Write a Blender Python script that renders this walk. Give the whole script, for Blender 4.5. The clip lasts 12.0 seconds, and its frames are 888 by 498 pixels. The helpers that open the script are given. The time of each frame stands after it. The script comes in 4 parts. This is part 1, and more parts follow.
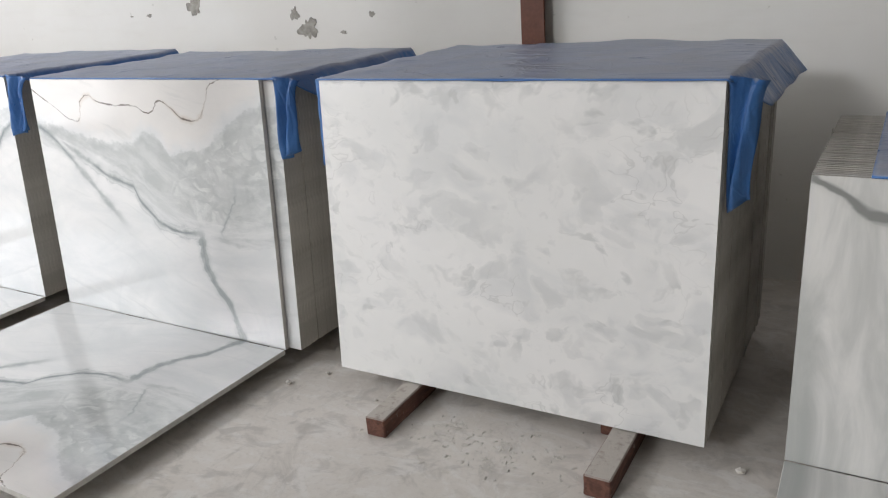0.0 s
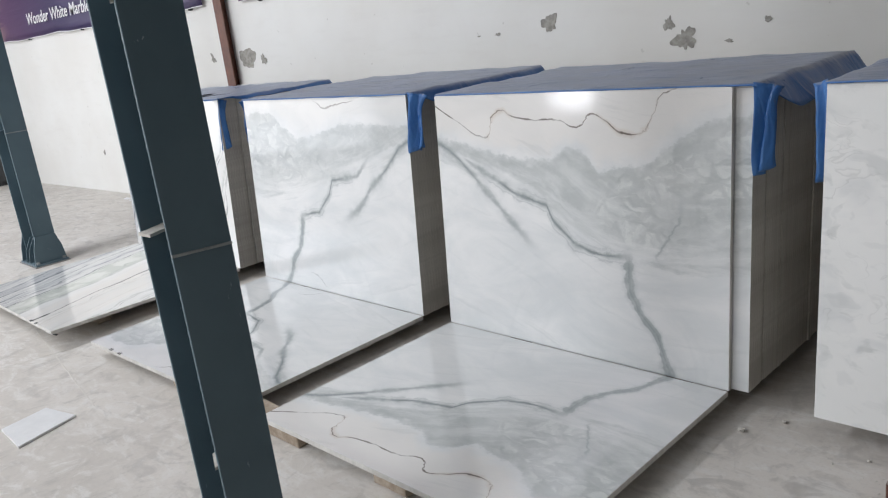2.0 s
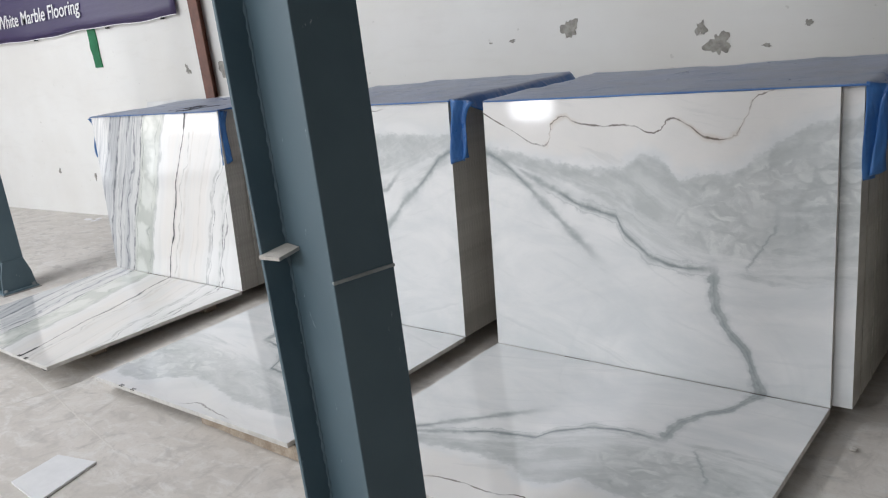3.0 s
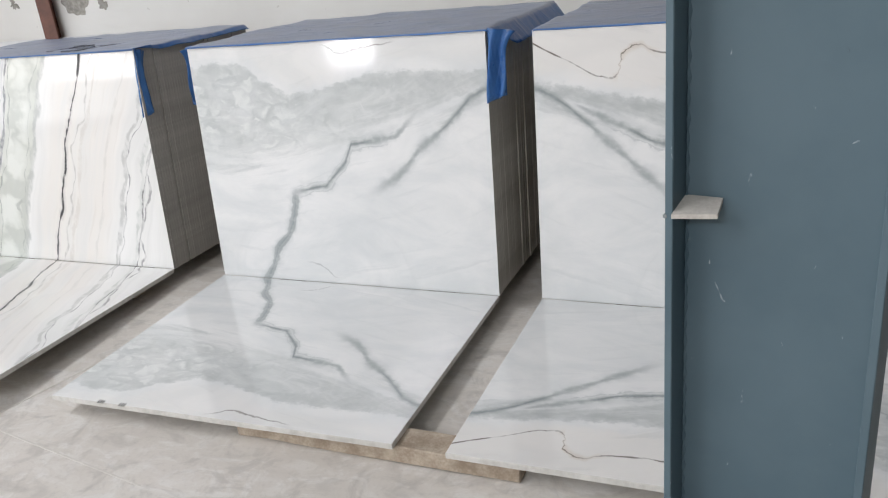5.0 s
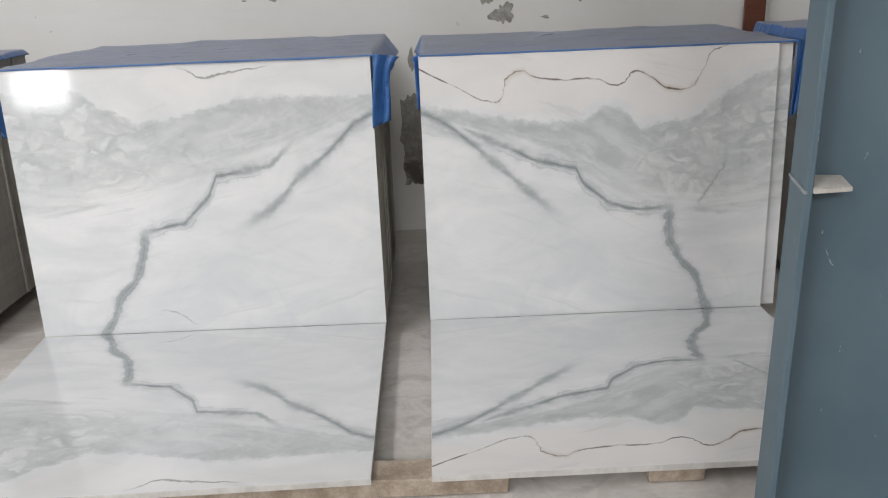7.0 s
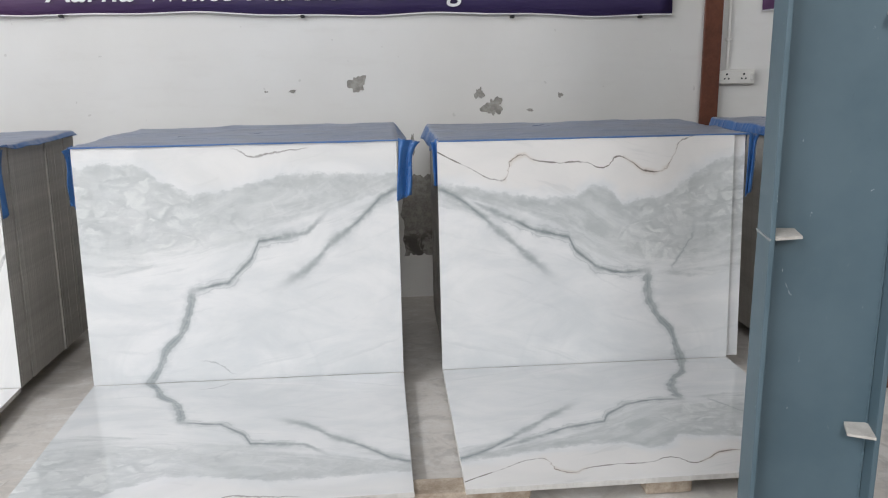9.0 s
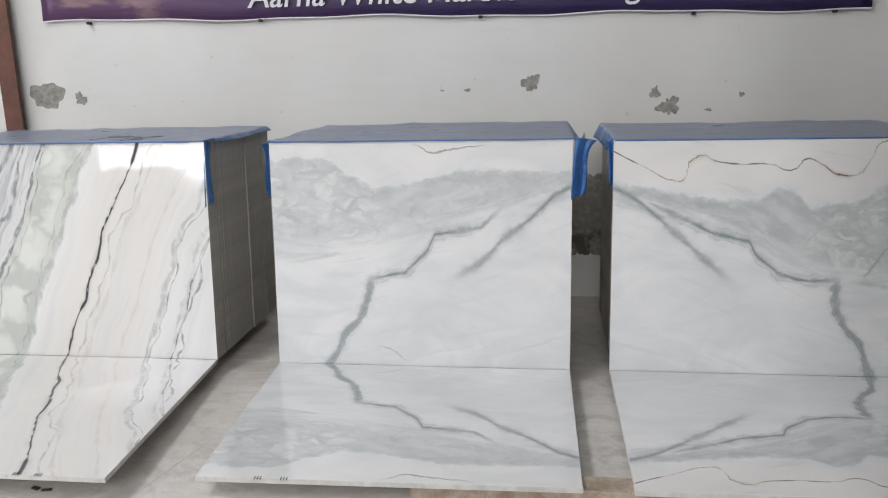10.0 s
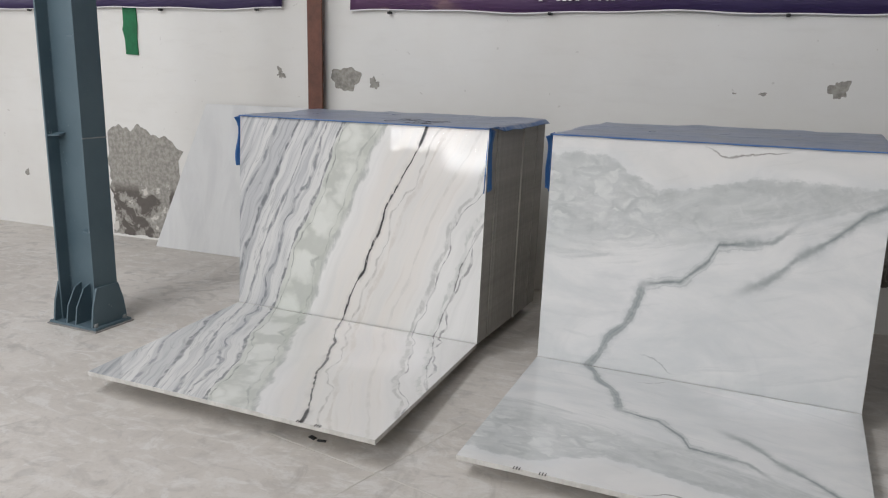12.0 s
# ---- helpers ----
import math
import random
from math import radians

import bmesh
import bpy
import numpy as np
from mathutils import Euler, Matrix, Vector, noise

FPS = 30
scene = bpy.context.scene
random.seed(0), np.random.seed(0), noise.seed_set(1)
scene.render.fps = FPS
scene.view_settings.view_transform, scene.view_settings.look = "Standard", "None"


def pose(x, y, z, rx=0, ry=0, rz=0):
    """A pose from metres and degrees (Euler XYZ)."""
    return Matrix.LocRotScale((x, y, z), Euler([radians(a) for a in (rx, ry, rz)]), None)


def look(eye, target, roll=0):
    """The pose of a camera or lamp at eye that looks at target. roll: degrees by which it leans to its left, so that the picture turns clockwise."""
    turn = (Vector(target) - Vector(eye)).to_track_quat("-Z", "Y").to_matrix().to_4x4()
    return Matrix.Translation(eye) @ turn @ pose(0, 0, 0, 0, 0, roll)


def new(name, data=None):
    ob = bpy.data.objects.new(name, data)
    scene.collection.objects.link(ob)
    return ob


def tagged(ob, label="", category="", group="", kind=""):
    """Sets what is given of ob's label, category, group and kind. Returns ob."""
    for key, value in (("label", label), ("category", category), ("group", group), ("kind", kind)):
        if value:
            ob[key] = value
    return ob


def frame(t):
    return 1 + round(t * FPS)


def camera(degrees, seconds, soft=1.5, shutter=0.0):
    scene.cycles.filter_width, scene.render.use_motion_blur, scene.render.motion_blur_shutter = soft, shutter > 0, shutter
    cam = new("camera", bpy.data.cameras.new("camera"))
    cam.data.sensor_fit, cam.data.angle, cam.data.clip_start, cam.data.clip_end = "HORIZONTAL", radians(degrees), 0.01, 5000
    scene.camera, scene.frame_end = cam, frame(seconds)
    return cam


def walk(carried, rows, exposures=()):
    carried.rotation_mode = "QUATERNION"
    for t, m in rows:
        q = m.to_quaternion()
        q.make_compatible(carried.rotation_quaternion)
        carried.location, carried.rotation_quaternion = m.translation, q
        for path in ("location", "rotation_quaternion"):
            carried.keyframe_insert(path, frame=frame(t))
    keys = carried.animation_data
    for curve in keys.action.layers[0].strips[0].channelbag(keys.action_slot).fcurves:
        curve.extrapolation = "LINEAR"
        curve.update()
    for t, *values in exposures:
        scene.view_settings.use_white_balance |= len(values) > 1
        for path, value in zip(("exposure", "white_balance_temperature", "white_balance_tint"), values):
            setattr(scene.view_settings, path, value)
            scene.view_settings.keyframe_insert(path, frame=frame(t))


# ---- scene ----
cam = camera(59.3, 12.0, soft=1.15)
PATH = [
    (0, (4.71, -2.174, 1.386), (3.795, -0.523, 0.726), -4.2),
    (0.5, (4.542, -2.29, 1.398), (3.441, -0.731, 0.798), -7.0),
    (1, (4.345, -2.338, 1.373), (3.105, -0.875, 0.805), -6.8),
    (1.5, (4.119, -2.315, 1.382), (2.776, -0.947, 0.813), -6.7),
    (2, (3.849, -2.446, 1.379), (2.512, -1.064, 0.828), -7.0),
    (2.5, (3.647, -2.546, 1.376), (2.386, -1.089, 0.842), -6.3),
    (3, (3.344, -2.585, 1.381), (2.129, -1.089, 0.847), -7.0),
    (5, (2.223, -2.771, 1.393), (1.527, -1.038, 0.676), -6.0),
    (5.5, (1.928, -2.812, 1.376), (1.413, -1.025, 0.639), -4.2),
    (6, (1.758, -2.751, 1.354), (1.399, -0.913, 0.651), -4.0),
    (6.5, (1.596, -2.786, 1.366), (1.437, -0.91, 0.693), -4.4),
    (7, (1.459, -2.89, 1.365), (1.546, -1.005, 0.704), -2.3),
    (7.5, (1.433, -3.007, 1.368), (1.674, -1.114, 0.769), -0.9),
    (9.5, (1.109, -3.38, 1.41), (1.286, -1.438, 0.966), -0.9),
    (10, (1.089, -3.385, 1.405), (0.917, -1.444, 0.956), -1.3),
    (10.5, (1.05, -3.408, 1.405), (0.622, -1.51, 0.94), -1.3),
    (11, (1.024, -3.421, 1.396), (0.325, -1.601, 0.951), -1.5),
    (11.5, (0.998, -3.438, 1.406), (0.167, -1.674, 0.962), -0.5),
    (12, (0.91, -3.359, 1.369), (0.162, -1.559, 0.923), 1.3),
]
walk(cam, [(t, look(*p)) for t, *p in PATH],
     exposures=[(0, 0.06, 6500, 10), (0.5, -0.06, 6450, 10), (1, -0.36, 6400, 10), (1.5, -0.33, 6300, 9.5), (2, -0.28, 6270, 9.5), (3, -0.36, 6300, 9.5), (5, -0.3, 6430, 10),
                (5.5, -0.34, 6510, 10.5), (6, -0.3, 6550, 11), (6.5, -0.48, 6550, 10.5), (7.5, -0.32, 6520, 10.5), (9.5, -0.27, 6330, 9.5), (10, -0.48, 6430, 10), (10.5, -0.57, 6450, 10), (12, -0.77, 6500, 10)])

# ---------------------------------------------------------------- light
world = bpy.data.worlds.new("sky")
scene.world = world
world.use_nodes = True
wn = world.node_tree
sky = wn.nodes.new("ShaderNodeTexSky")
sky.sky_type = "NISHITA"
sky.sun_disc = False
sky.sun_elevation, sky.sun_rotation = radians(50), radians(250)
wn.links.new(sky.outputs[0], wn.nodes["Background"].inputs[0])
wn.nodes["Background"].inputs[1].default_value = 0.12


def opening_lamp(name, eye, target, width, height, watts, colour=(0.975, 0.978, 1.0)):
    """Area lamp set in an opening, standing in for sky light."""
    data = bpy.data.lights.new(name, "AREA")
    data.shape, data.size, data.size_y, data.energy, data.color = "RECTANGLE", width, height, watts, colour
    ob = new(name, data)
    ob.matrix_world = look(eye, target)
    return ob


X0, X1, Y0, Y1, ZC = -8.5, 12.0, -9.0, 1.365, 5.4   # the hall
opening_lamp("daylight_gate", (X0 + 0.15, -4.2, 2.3), (0, -3.6, 1.6), 6.0, 4.2, 212)
opening_lamp("daylight_front", (-4.68, Y0 + 0.12, 1.15), (-4.68, 0, 1.15), 0.85, 0.6, 34)
# unseen roof light, added to brighten the floor
opening_lamp("fill_roof", (-2.4, -4.3, ZC + 0.05), (-2.4, -4.3, 0), 1.2, 5.6, 330)
# unseen high lights, placed to brighten the right and left sides
opening_lamp("fill_high_a", (0.8, Y0 + 0.12, 4.55), (1.8, 0, 0.6), 2.0, 1.0, 262)
opening_lamp("fill_high_b", (-6.6, Y0 + 0.12, 4.55), (-5.6, 0, 2.0), 2.4, 1.0, 170)
sun = bpy.data.lights.new("sun", "SUN")
sun.energy, sun.angle, sun.color = 1.0, radians(12), (1.0, 0.96, 0.9)
new("sun", sun).matrix_world = pose(0, 0, 9, 40, 0, 70)

# ---------------------------------------------------------------- materials


class Nodes:
    """Short ways to write a node material."""

    def __init__(self, name, rough=0.6, metal=0.0):
        self.mat = bpy.data.materials.new(name)
        self.mat.use_nodes = True
        self.t = self.mat.node_tree
        self.b = self.t.nodes["Principled BSDF"]
        self.b.inputs["Roughness"].default_value = rough
        self.b.inputs["Metallic"].default_value = metal

    def add(self, kind, **inputs):
        n = self.t.nodes.new(kind)
        for k, v in inputs.items():
            self.put(n.inputs[k.replace("_", " ")], v)
        return n

    def put(self, socket, v):
        if isinstance(v, bpy.types.NodeSocket):
            self.t.links.new(v, socket)
        elif isinstance(v, tuple) and len(v) == 3 and socket.type == "RGBA":
            socket.default_value = (*v, 1)
        else:
            socket.default_value = v

    def math(self, op, a, b=0.0, clamp=False):
        n = self.t.nodes.new("ShaderNodeMath")
        n.operation, n.use_clamp = op, clamp
        self.put(n.inputs[0], a)
        self.put(n.inputs[1], b)
        return n.outputs[0]

    def step(self, v, a, b, lo=0.0, hi=1.0):
        n = self.t.nodes.new("ShaderNodeMapRange")
        n.interpolation_type = "SMOOTHSTEP"
        for k, x in enumerate((v, a, b, lo, hi)):
            self.put(n.inputs[k], x)
        return n.outputs[0]

    def mix(self, f, a, b, mode="MIX"):
        n = self.t.nodes.new("ShaderNodeMix")
        n.data_type, n.blend_type = "RGBA", mode
        self.put(n.inputs[0], f)
        self.put(n.inputs[6], a)
        self.put(n.inputs[7], b)
        return n.outputs[2]

    def noise(self, vec, scale, detail=4.0, rough=0.55, warp=0.0):
        n = self.t.nodes.new("ShaderNodeTexNoise")
        n.inputs["Scale"].default_value, n.inputs["Detail"].default_value = scale, detail
        n.inputs["Roughness"].default_value, n.inputs["Distortion"].default_value = rough, warp
        self.put(n.inputs["Vector"], vec)
        return n.outputs[0]

    def stretch(self, vec, sx, sy, sz, turn=0.0):
        n = self.t.nodes.new("ShaderNodeMapping")
        self.put(n.inputs[0], vec)
        n.inputs["Scale"].default_value = (sx, sy, sz)
        n.inputs["Rotation"].default_value = (0, 0, radians(turn))
        return n.outputs[0]

    def curve(self, v, points, smooth=False):
        n = self.t.nodes.new("ShaderNodeFloatCurve")
        c = n.mapping.curves[0]
        for k, (x, y) in enumerate(points):
            p = c.points[k] if k < 2 else c.points.new(x, y)
            p.location = (x, y)
        for p in c.points:
            p.handle_type = "AUTO" if smooth else "VECTOR"
        n.mapping.update()
        self.put(n.inputs["Value"], v)
        return n.outputs[0]

    def coords(self, which="Object"):
        return self.t.nodes.new("ShaderNodeTexCoord").outputs[which]

    def world_coords(self):
        return self.t.nodes.new("ShaderNodeNewGeometry").outputs["Position"]

    def random(self):
        return self.t.nodes.new("ShaderNodeObjectInfo").outputs["Random"]

    def bump(self, height, strength, distance=0.01):
        n = self.t.nodes.new("ShaderNodeBump")
        n.inputs["Strength"].default_value, n.inputs["Distance"].default_value = strength, distance
        self.put(n.inputs["Height"], height)
        self.t.links.new(n.outputs[0], self.b.inputs["Normal"])

    def colour(self, v):
        self.put(self.b.inputs["Base Color"], v)
        return self

    def rough(self, v):
        self.put(self.b.inputs["Roughness"], v)
        return self


def plain(name, dark, light, scale=12, rough=0.7, bump=0.15, metal=0.0):
    n = Nodes(name, rough, metal)
    p = n.world_coords()
    f = n.noise(p, scale, 6, 0.65)
    g = n.noise(p, scale * 9, 3)
    h = n.math("ADD", n.math("MULTIPLY", f, 0.75), n.math("MULTIPLY", g, 0.25))
    n.colour(n.mix(n.step(h, 0.32, 0.68), dark, light))
    n.bump(h, bump, 0.004)
    return n.mat


def uv_split(n):
    sep = n.add("ShaderNodeSeparateXYZ", Vector=n.coords("UV"))
    return sep.outputs[0], sep.outputs[1]


def warped_uv(n, uv, scale, size):
    """The slab's coordinates, pushed about by a noise."""
    w = n.add("ShaderNodeVectorMath")
    w.operation = "MULTIPLY_ADD"
    fine = n.add("ShaderNodeTexNoise", Scale=scale, Detail=4.0)
    n.put(fine.inputs["Vector"], uv)
    shift = n.add("ShaderNodeVectorMath")
    shift.operation = "SUBTRACT"
    n.put(shift.inputs[0], fine.outputs["Color"])
    shift.inputs[1].default_value = (0.5, 0.5, 0.5)
    n.put(w.inputs[0], shift.outputs[0])
    w.inputs[1].default_value = (size, size, 0)
    n.put(w.inputs[2], uv)
    return w.outputs[0]


def veined_marble(name, thread, low, mid, drop, top, bottom, clots, cream):
    """Book-matched white marble: u from the shared edge, v from the shared foot.
    low, mid: veins as v over u; drop: a vein as u over v; top, bottom: the grey band's borders."""
    n = Nodes(name, 0.07)
    uv = n.coords("UV")
    u0, v0 = uv_split(n)
    w1 = n.math("SUBTRACT", n.noise(uv, 6, 4), 0.5)
    w2 = n.math("SUBTRACT", n.noise(uv, 26, 5, 0.65), 0.5)
    w3 = n.noise(n.stretch(uv, 1, 1, 1, 30), 13, 5, 0.6, 0.5)
    w4 = n.math("SUBTRACT", n.noise(n.stretch(uv, 1, 1, 1, 60), 75, 3, 0.6), 0.5)
    wob = n.math("ADD", n.math("ADD", n.math("MULTIPLY", w1, 0.028), n.math("MULTIPLY", w2, 0.022)), n.math("MULTIPLY", w4, 0.006))
    u = n.math("ADD", u0, wob)
    v = n.math("SUBTRACT", v0, wob)
    topline = n.math("ADD", n.curve(u0, top), n.math("ADD", n.math("MULTIPLY", w1, 0.05), n.math("MULTIPLY", w2, 0.045)))
    lowline = n.curve(u0, bottom, True)

    def flow(line, along, across, scale, warp, detail=5):
        level = n.math("SUBTRACT", v, line)
        c = n.add("ShaderNodeCombineXYZ", X=n.math("MULTIPLY", u, along), Y=n.math("MULTIPLY", level, across))
        return n.noise(c.outputs[0], scale, detail, 0.6, warp)

    # pale ground: clouds, streaks that follow the bedding, faint arcs
    cloud = n.noise(n.stretch(uv, 1.6, 2.4, 1, 18), 2.0, 7, 0.6, 0.5)
    base = n.mix(n.step(cloud, 0.3, 0.7), (0.70, 0.715, 0.715), (0.835, 0.83, 0.82))
    bed = flow(lowline, 1.3, 9.0, 2.4, 0.5)
    base = n.mix(n.step(bed, 0.53, 0.72, 0, 0.35), base, (0.60, 0.62, 0.62))
    du, dv = n.math("SUBTRACT", u, 0.60), n.math("SUBTRACT", v, 0.02)
    r = n.math("SQRT", n.math("ADD", n.math("MULTIPLY", du, du), n.math("MULTIPLY", dv, dv)))
    ring = n.noise(n.add("ShaderNodeCombineXYZ", X=n.math("MULTIPLY", r, 17.0), Y=n.math("MULTIPLY", u, 1.2)).outputs[0], 1.5, 4, 0.55, 0.3)
    inside = n.math("MULTIPLY", n.step(r, 0.10, 0.18), n.step(r, 0.30, 0.42, 1, 0))
    base = n.mix(n.math("MULTIPLY", inside, n.step(ring, 0.50, 0.70, 0, 0.25)), base, (0.64, 0.655, 0.655))

    # creamy top with thin bedding lines
    above = n.math("SUBTRACT", v, topline)
    base = n.mix(n.step(above, 0.0, 0.07, 0, cream), base, (0.83, 0.79, 0.745))
    strata = flow(lowline, 1.4, 9.0, 2.0, 0.9)
    base = n.mix(n.math("MULTIPLY", n.step(above, 0.0, 0.03), n.step(strata, 0.54, 0.70, 0, 0.4)), base, (0.61, 0.61, 0.59))

    # grey band
    under = n.math("SUBTRACT", topline, v)
    over = n.math("SUBTRACT", v, lowline)
    ragged = n.math("MULTIPLY", n.math("SUBTRACT", bed, 0.5), 0.30)
    band = n.math("MULTIPLY", n.step(under, -0.012, 0.03), n.step(n.math("ADD", over, ragged), -0.05, 0.06))
    silk = flow(lowline, 2.6, 6.0, 2.2, 0.9, 6)
    grey = n.mix(n.step(silk, 0.30, 0.70), (0.46, 0.485, 0.48), (0.64, 0.655, 0.645))
    wuv = warped_uv(n, uv, 11.0, 0.15)
    vor = n.add("ShaderNodeTexVoronoi", Scale=13.0)
    vor.feature = "DISTANCE_TO_EDGE"
    n.put(vor.inputs["Vector"], n.stretch(wuv, 1.0, 1.35, 1, 20))
    lump = n.step(vor.outputs["Distance"], 0.03, 0.22)
    speck = n.noise(wuv, 22, 5, 0.62, 0.6)
    where = n.math("MULTIPLY", n.step(u, clots[0] - 0.12, clots[0] + 0.12), n.step(n.noise(uv, 4.5, 3), 0.36, 0.56, 0.45, 1))
    where = n.math("MULTIPLY", where, n.step(over, -0.02, 0.05))
    grey = n.mix(n.math("MULTIPLY", where, n.math("MULTIPLY", lump, n.step(speck, 0.40, 0.60, 0.15, 0.95))), grey, (0.74, 0.755, 0.735))
    grey = n.mix(n.math("MULTIPLY", where, n.step(speck, 0.46, 0.32, 0, 0.65)), grey, (0.36, 0.385, 0.38))
    base = n.mix(n.math("MULTIPLY", band, n.step(speck, 0.2, 0.6, clots[1], clots[2])), base, grey)
    rim = n.math("MULTIPLY", n.step(under, -0.004, 0.010), n.step(under, 0.02, 0.085, 1, 0))
    base = n.mix(n.math("MULTIPLY", rim, n.step(w3, 0.32, 0.66, 0.1, 0.55)), base, (0.45, 0.475, 0.47))

    def vein(path, width, colour, a, b, strength, across=False, soft=0.25, smooth=False, shift=0.0):
        nonlocal base
        along, level = (v, u) if across else (u, v)
        if shift:
            shift = n.step(w3, 0.2, 0.8, shift * 0.4, shift * 1.3)
        d = n.math("ABSOLUTE", n.math("SUBTRACT", n.math("ADD", level, shift), n.curve(along, path, smooth)))
        wide = n.step(w3, 0.28, 0.72, width * 0.45, width * 1.35)
        core = n.step(d, n.math("MULTIPLY", wide, soft), wide, 1, 0)
        ends = n.math("MULTIPLY", n.step(along, a - 0.02, a + 0.03), n.step(along, b - 0.05, b + 0.02, 1, 0))
        broken = n.step(w2, -0.22, 0.1, 0.55, 1.0)
        base = n.mix(n.math("MULTIPLY", n.math("MULTIPLY", core, ends), n.math("MULTIPLY", broken, strength)), base, colour)

    halo, slate, ink = (0.52, 0.545, 0.545), (0.33, 0.36, 0.365), (0.205, 0.23, 0.235)
    a, b = mid[0][0], mid[-2][0]
    vein(low, 0.060, halo, -0.1, 0.40, 0.60, False, 0.0)
    vein(low, 0.030, slate, -0.1, 0.36, 0.75, False, 0.1)
    vein(low, 0.012, ink, -0.1, 0.17, 0.5, False, 0.1)
    vein(mid, 0.055, halo, a + 0.05, b, 0.65, False, 0.0)
    vein(mid, 0.022, slate, a, b, 0.8, False, 0.1)
    vein(mid, 0.010, ink, a + 0.14, b - 0.03, 0.65, False, 0.1)
    vein(mid, 0.006, slate, a + 0.08, b, 0.35, False, 0.2, False, 0.028)
    vein(mid, 0.005, slate, a + 0.2, b, 0.25, False, 0.2, False, -0.026)
    foot = drop[-2][0]
    vein(drop, 0.036, halo, -0.1, foot + 0.01, 0.8, True, 0.1)
    vein(drop, 0.018, slate, -0.1, foot + 0.01, 0.75, True, 0.35)
    vein(drop, 0.006, ink, -0.1, foot, 0.3, True, 0.1)
    vein(drop, 0.005, ink, -0.1, foot, 0.35, True, 0.2, False, 0.013)
    vein(drop, 0.004, ink, -0.1, foot, 0.2, True, 0.2, False, -0.012)
    if thread:
        side = [(0, 0.90), (0.42, 0.80), (0.48, 0.825), (0.56, 0.86), (0.65, 0.87), (1, 0.93)]
        vein(side, 0.016, halo, 0.42, 0.66, 0.7, True, 0.0)
        vein(side, 0.006, slate, 0.42, 0.60, 0.6, True)
        thin = [(0, 0.955), (0.095, 0.891), (0.205, 0.828), (0.225, 0.835), (0.24, 0.905), (0.285, 0.935), (0.313, 0.914), (0.418, 0.894), (0.484, 0.902),
                (0.551, 0.872), (0.599, 0.915), (0.647, 0.894), (0.695, 0.853), (0.762, 0.860), (0.79, 0.907), (0.81, 0.965), (0.86, 1), (1, 1)]
        vein(thin, 0.024, (0.60, 0.50, 0.40), 0.22, 0.33, 0.55, False, 0.0, True)
        vein(thin, 0.018, (0.58, 0.49, 0.40), 0.62, 0.82, 0.5, False, 0.0, True)
        vein(thin, 0.0045, (0.12, 0.095, 0.075), -0.1, 0.87, n.step(w3, 0.36, 0.56, thread * 0.25, thread), False, 0.25, True)
    else:
        hook = [(0, 1), (0.25, 0.99), (0.307, 0.974), (0.38, 0.962), (0.443, 0.948), (0.469, 0.953), (0.504, 0.984), (1, 1)]
        vein(hook, 0.006, (0.24, 0.22, 0.20), 0.28, 0.51, 0.8, False, 0.2)
        nick = [(0, 0.02), (0.56, 0.03), (0.60, 0.075), (0.64, 0.09), (1, 0.1)]
        vein(nick, 0.005, (0.35, 0.36, 0.36), 0.55, 0.65, 0.7, False, 0.2)
    n.colour(base)
    n.rough(n.step(n.noise(uv, 5, 5), 0.3, 0.75, 0.05, 0.11))
    return n.mat


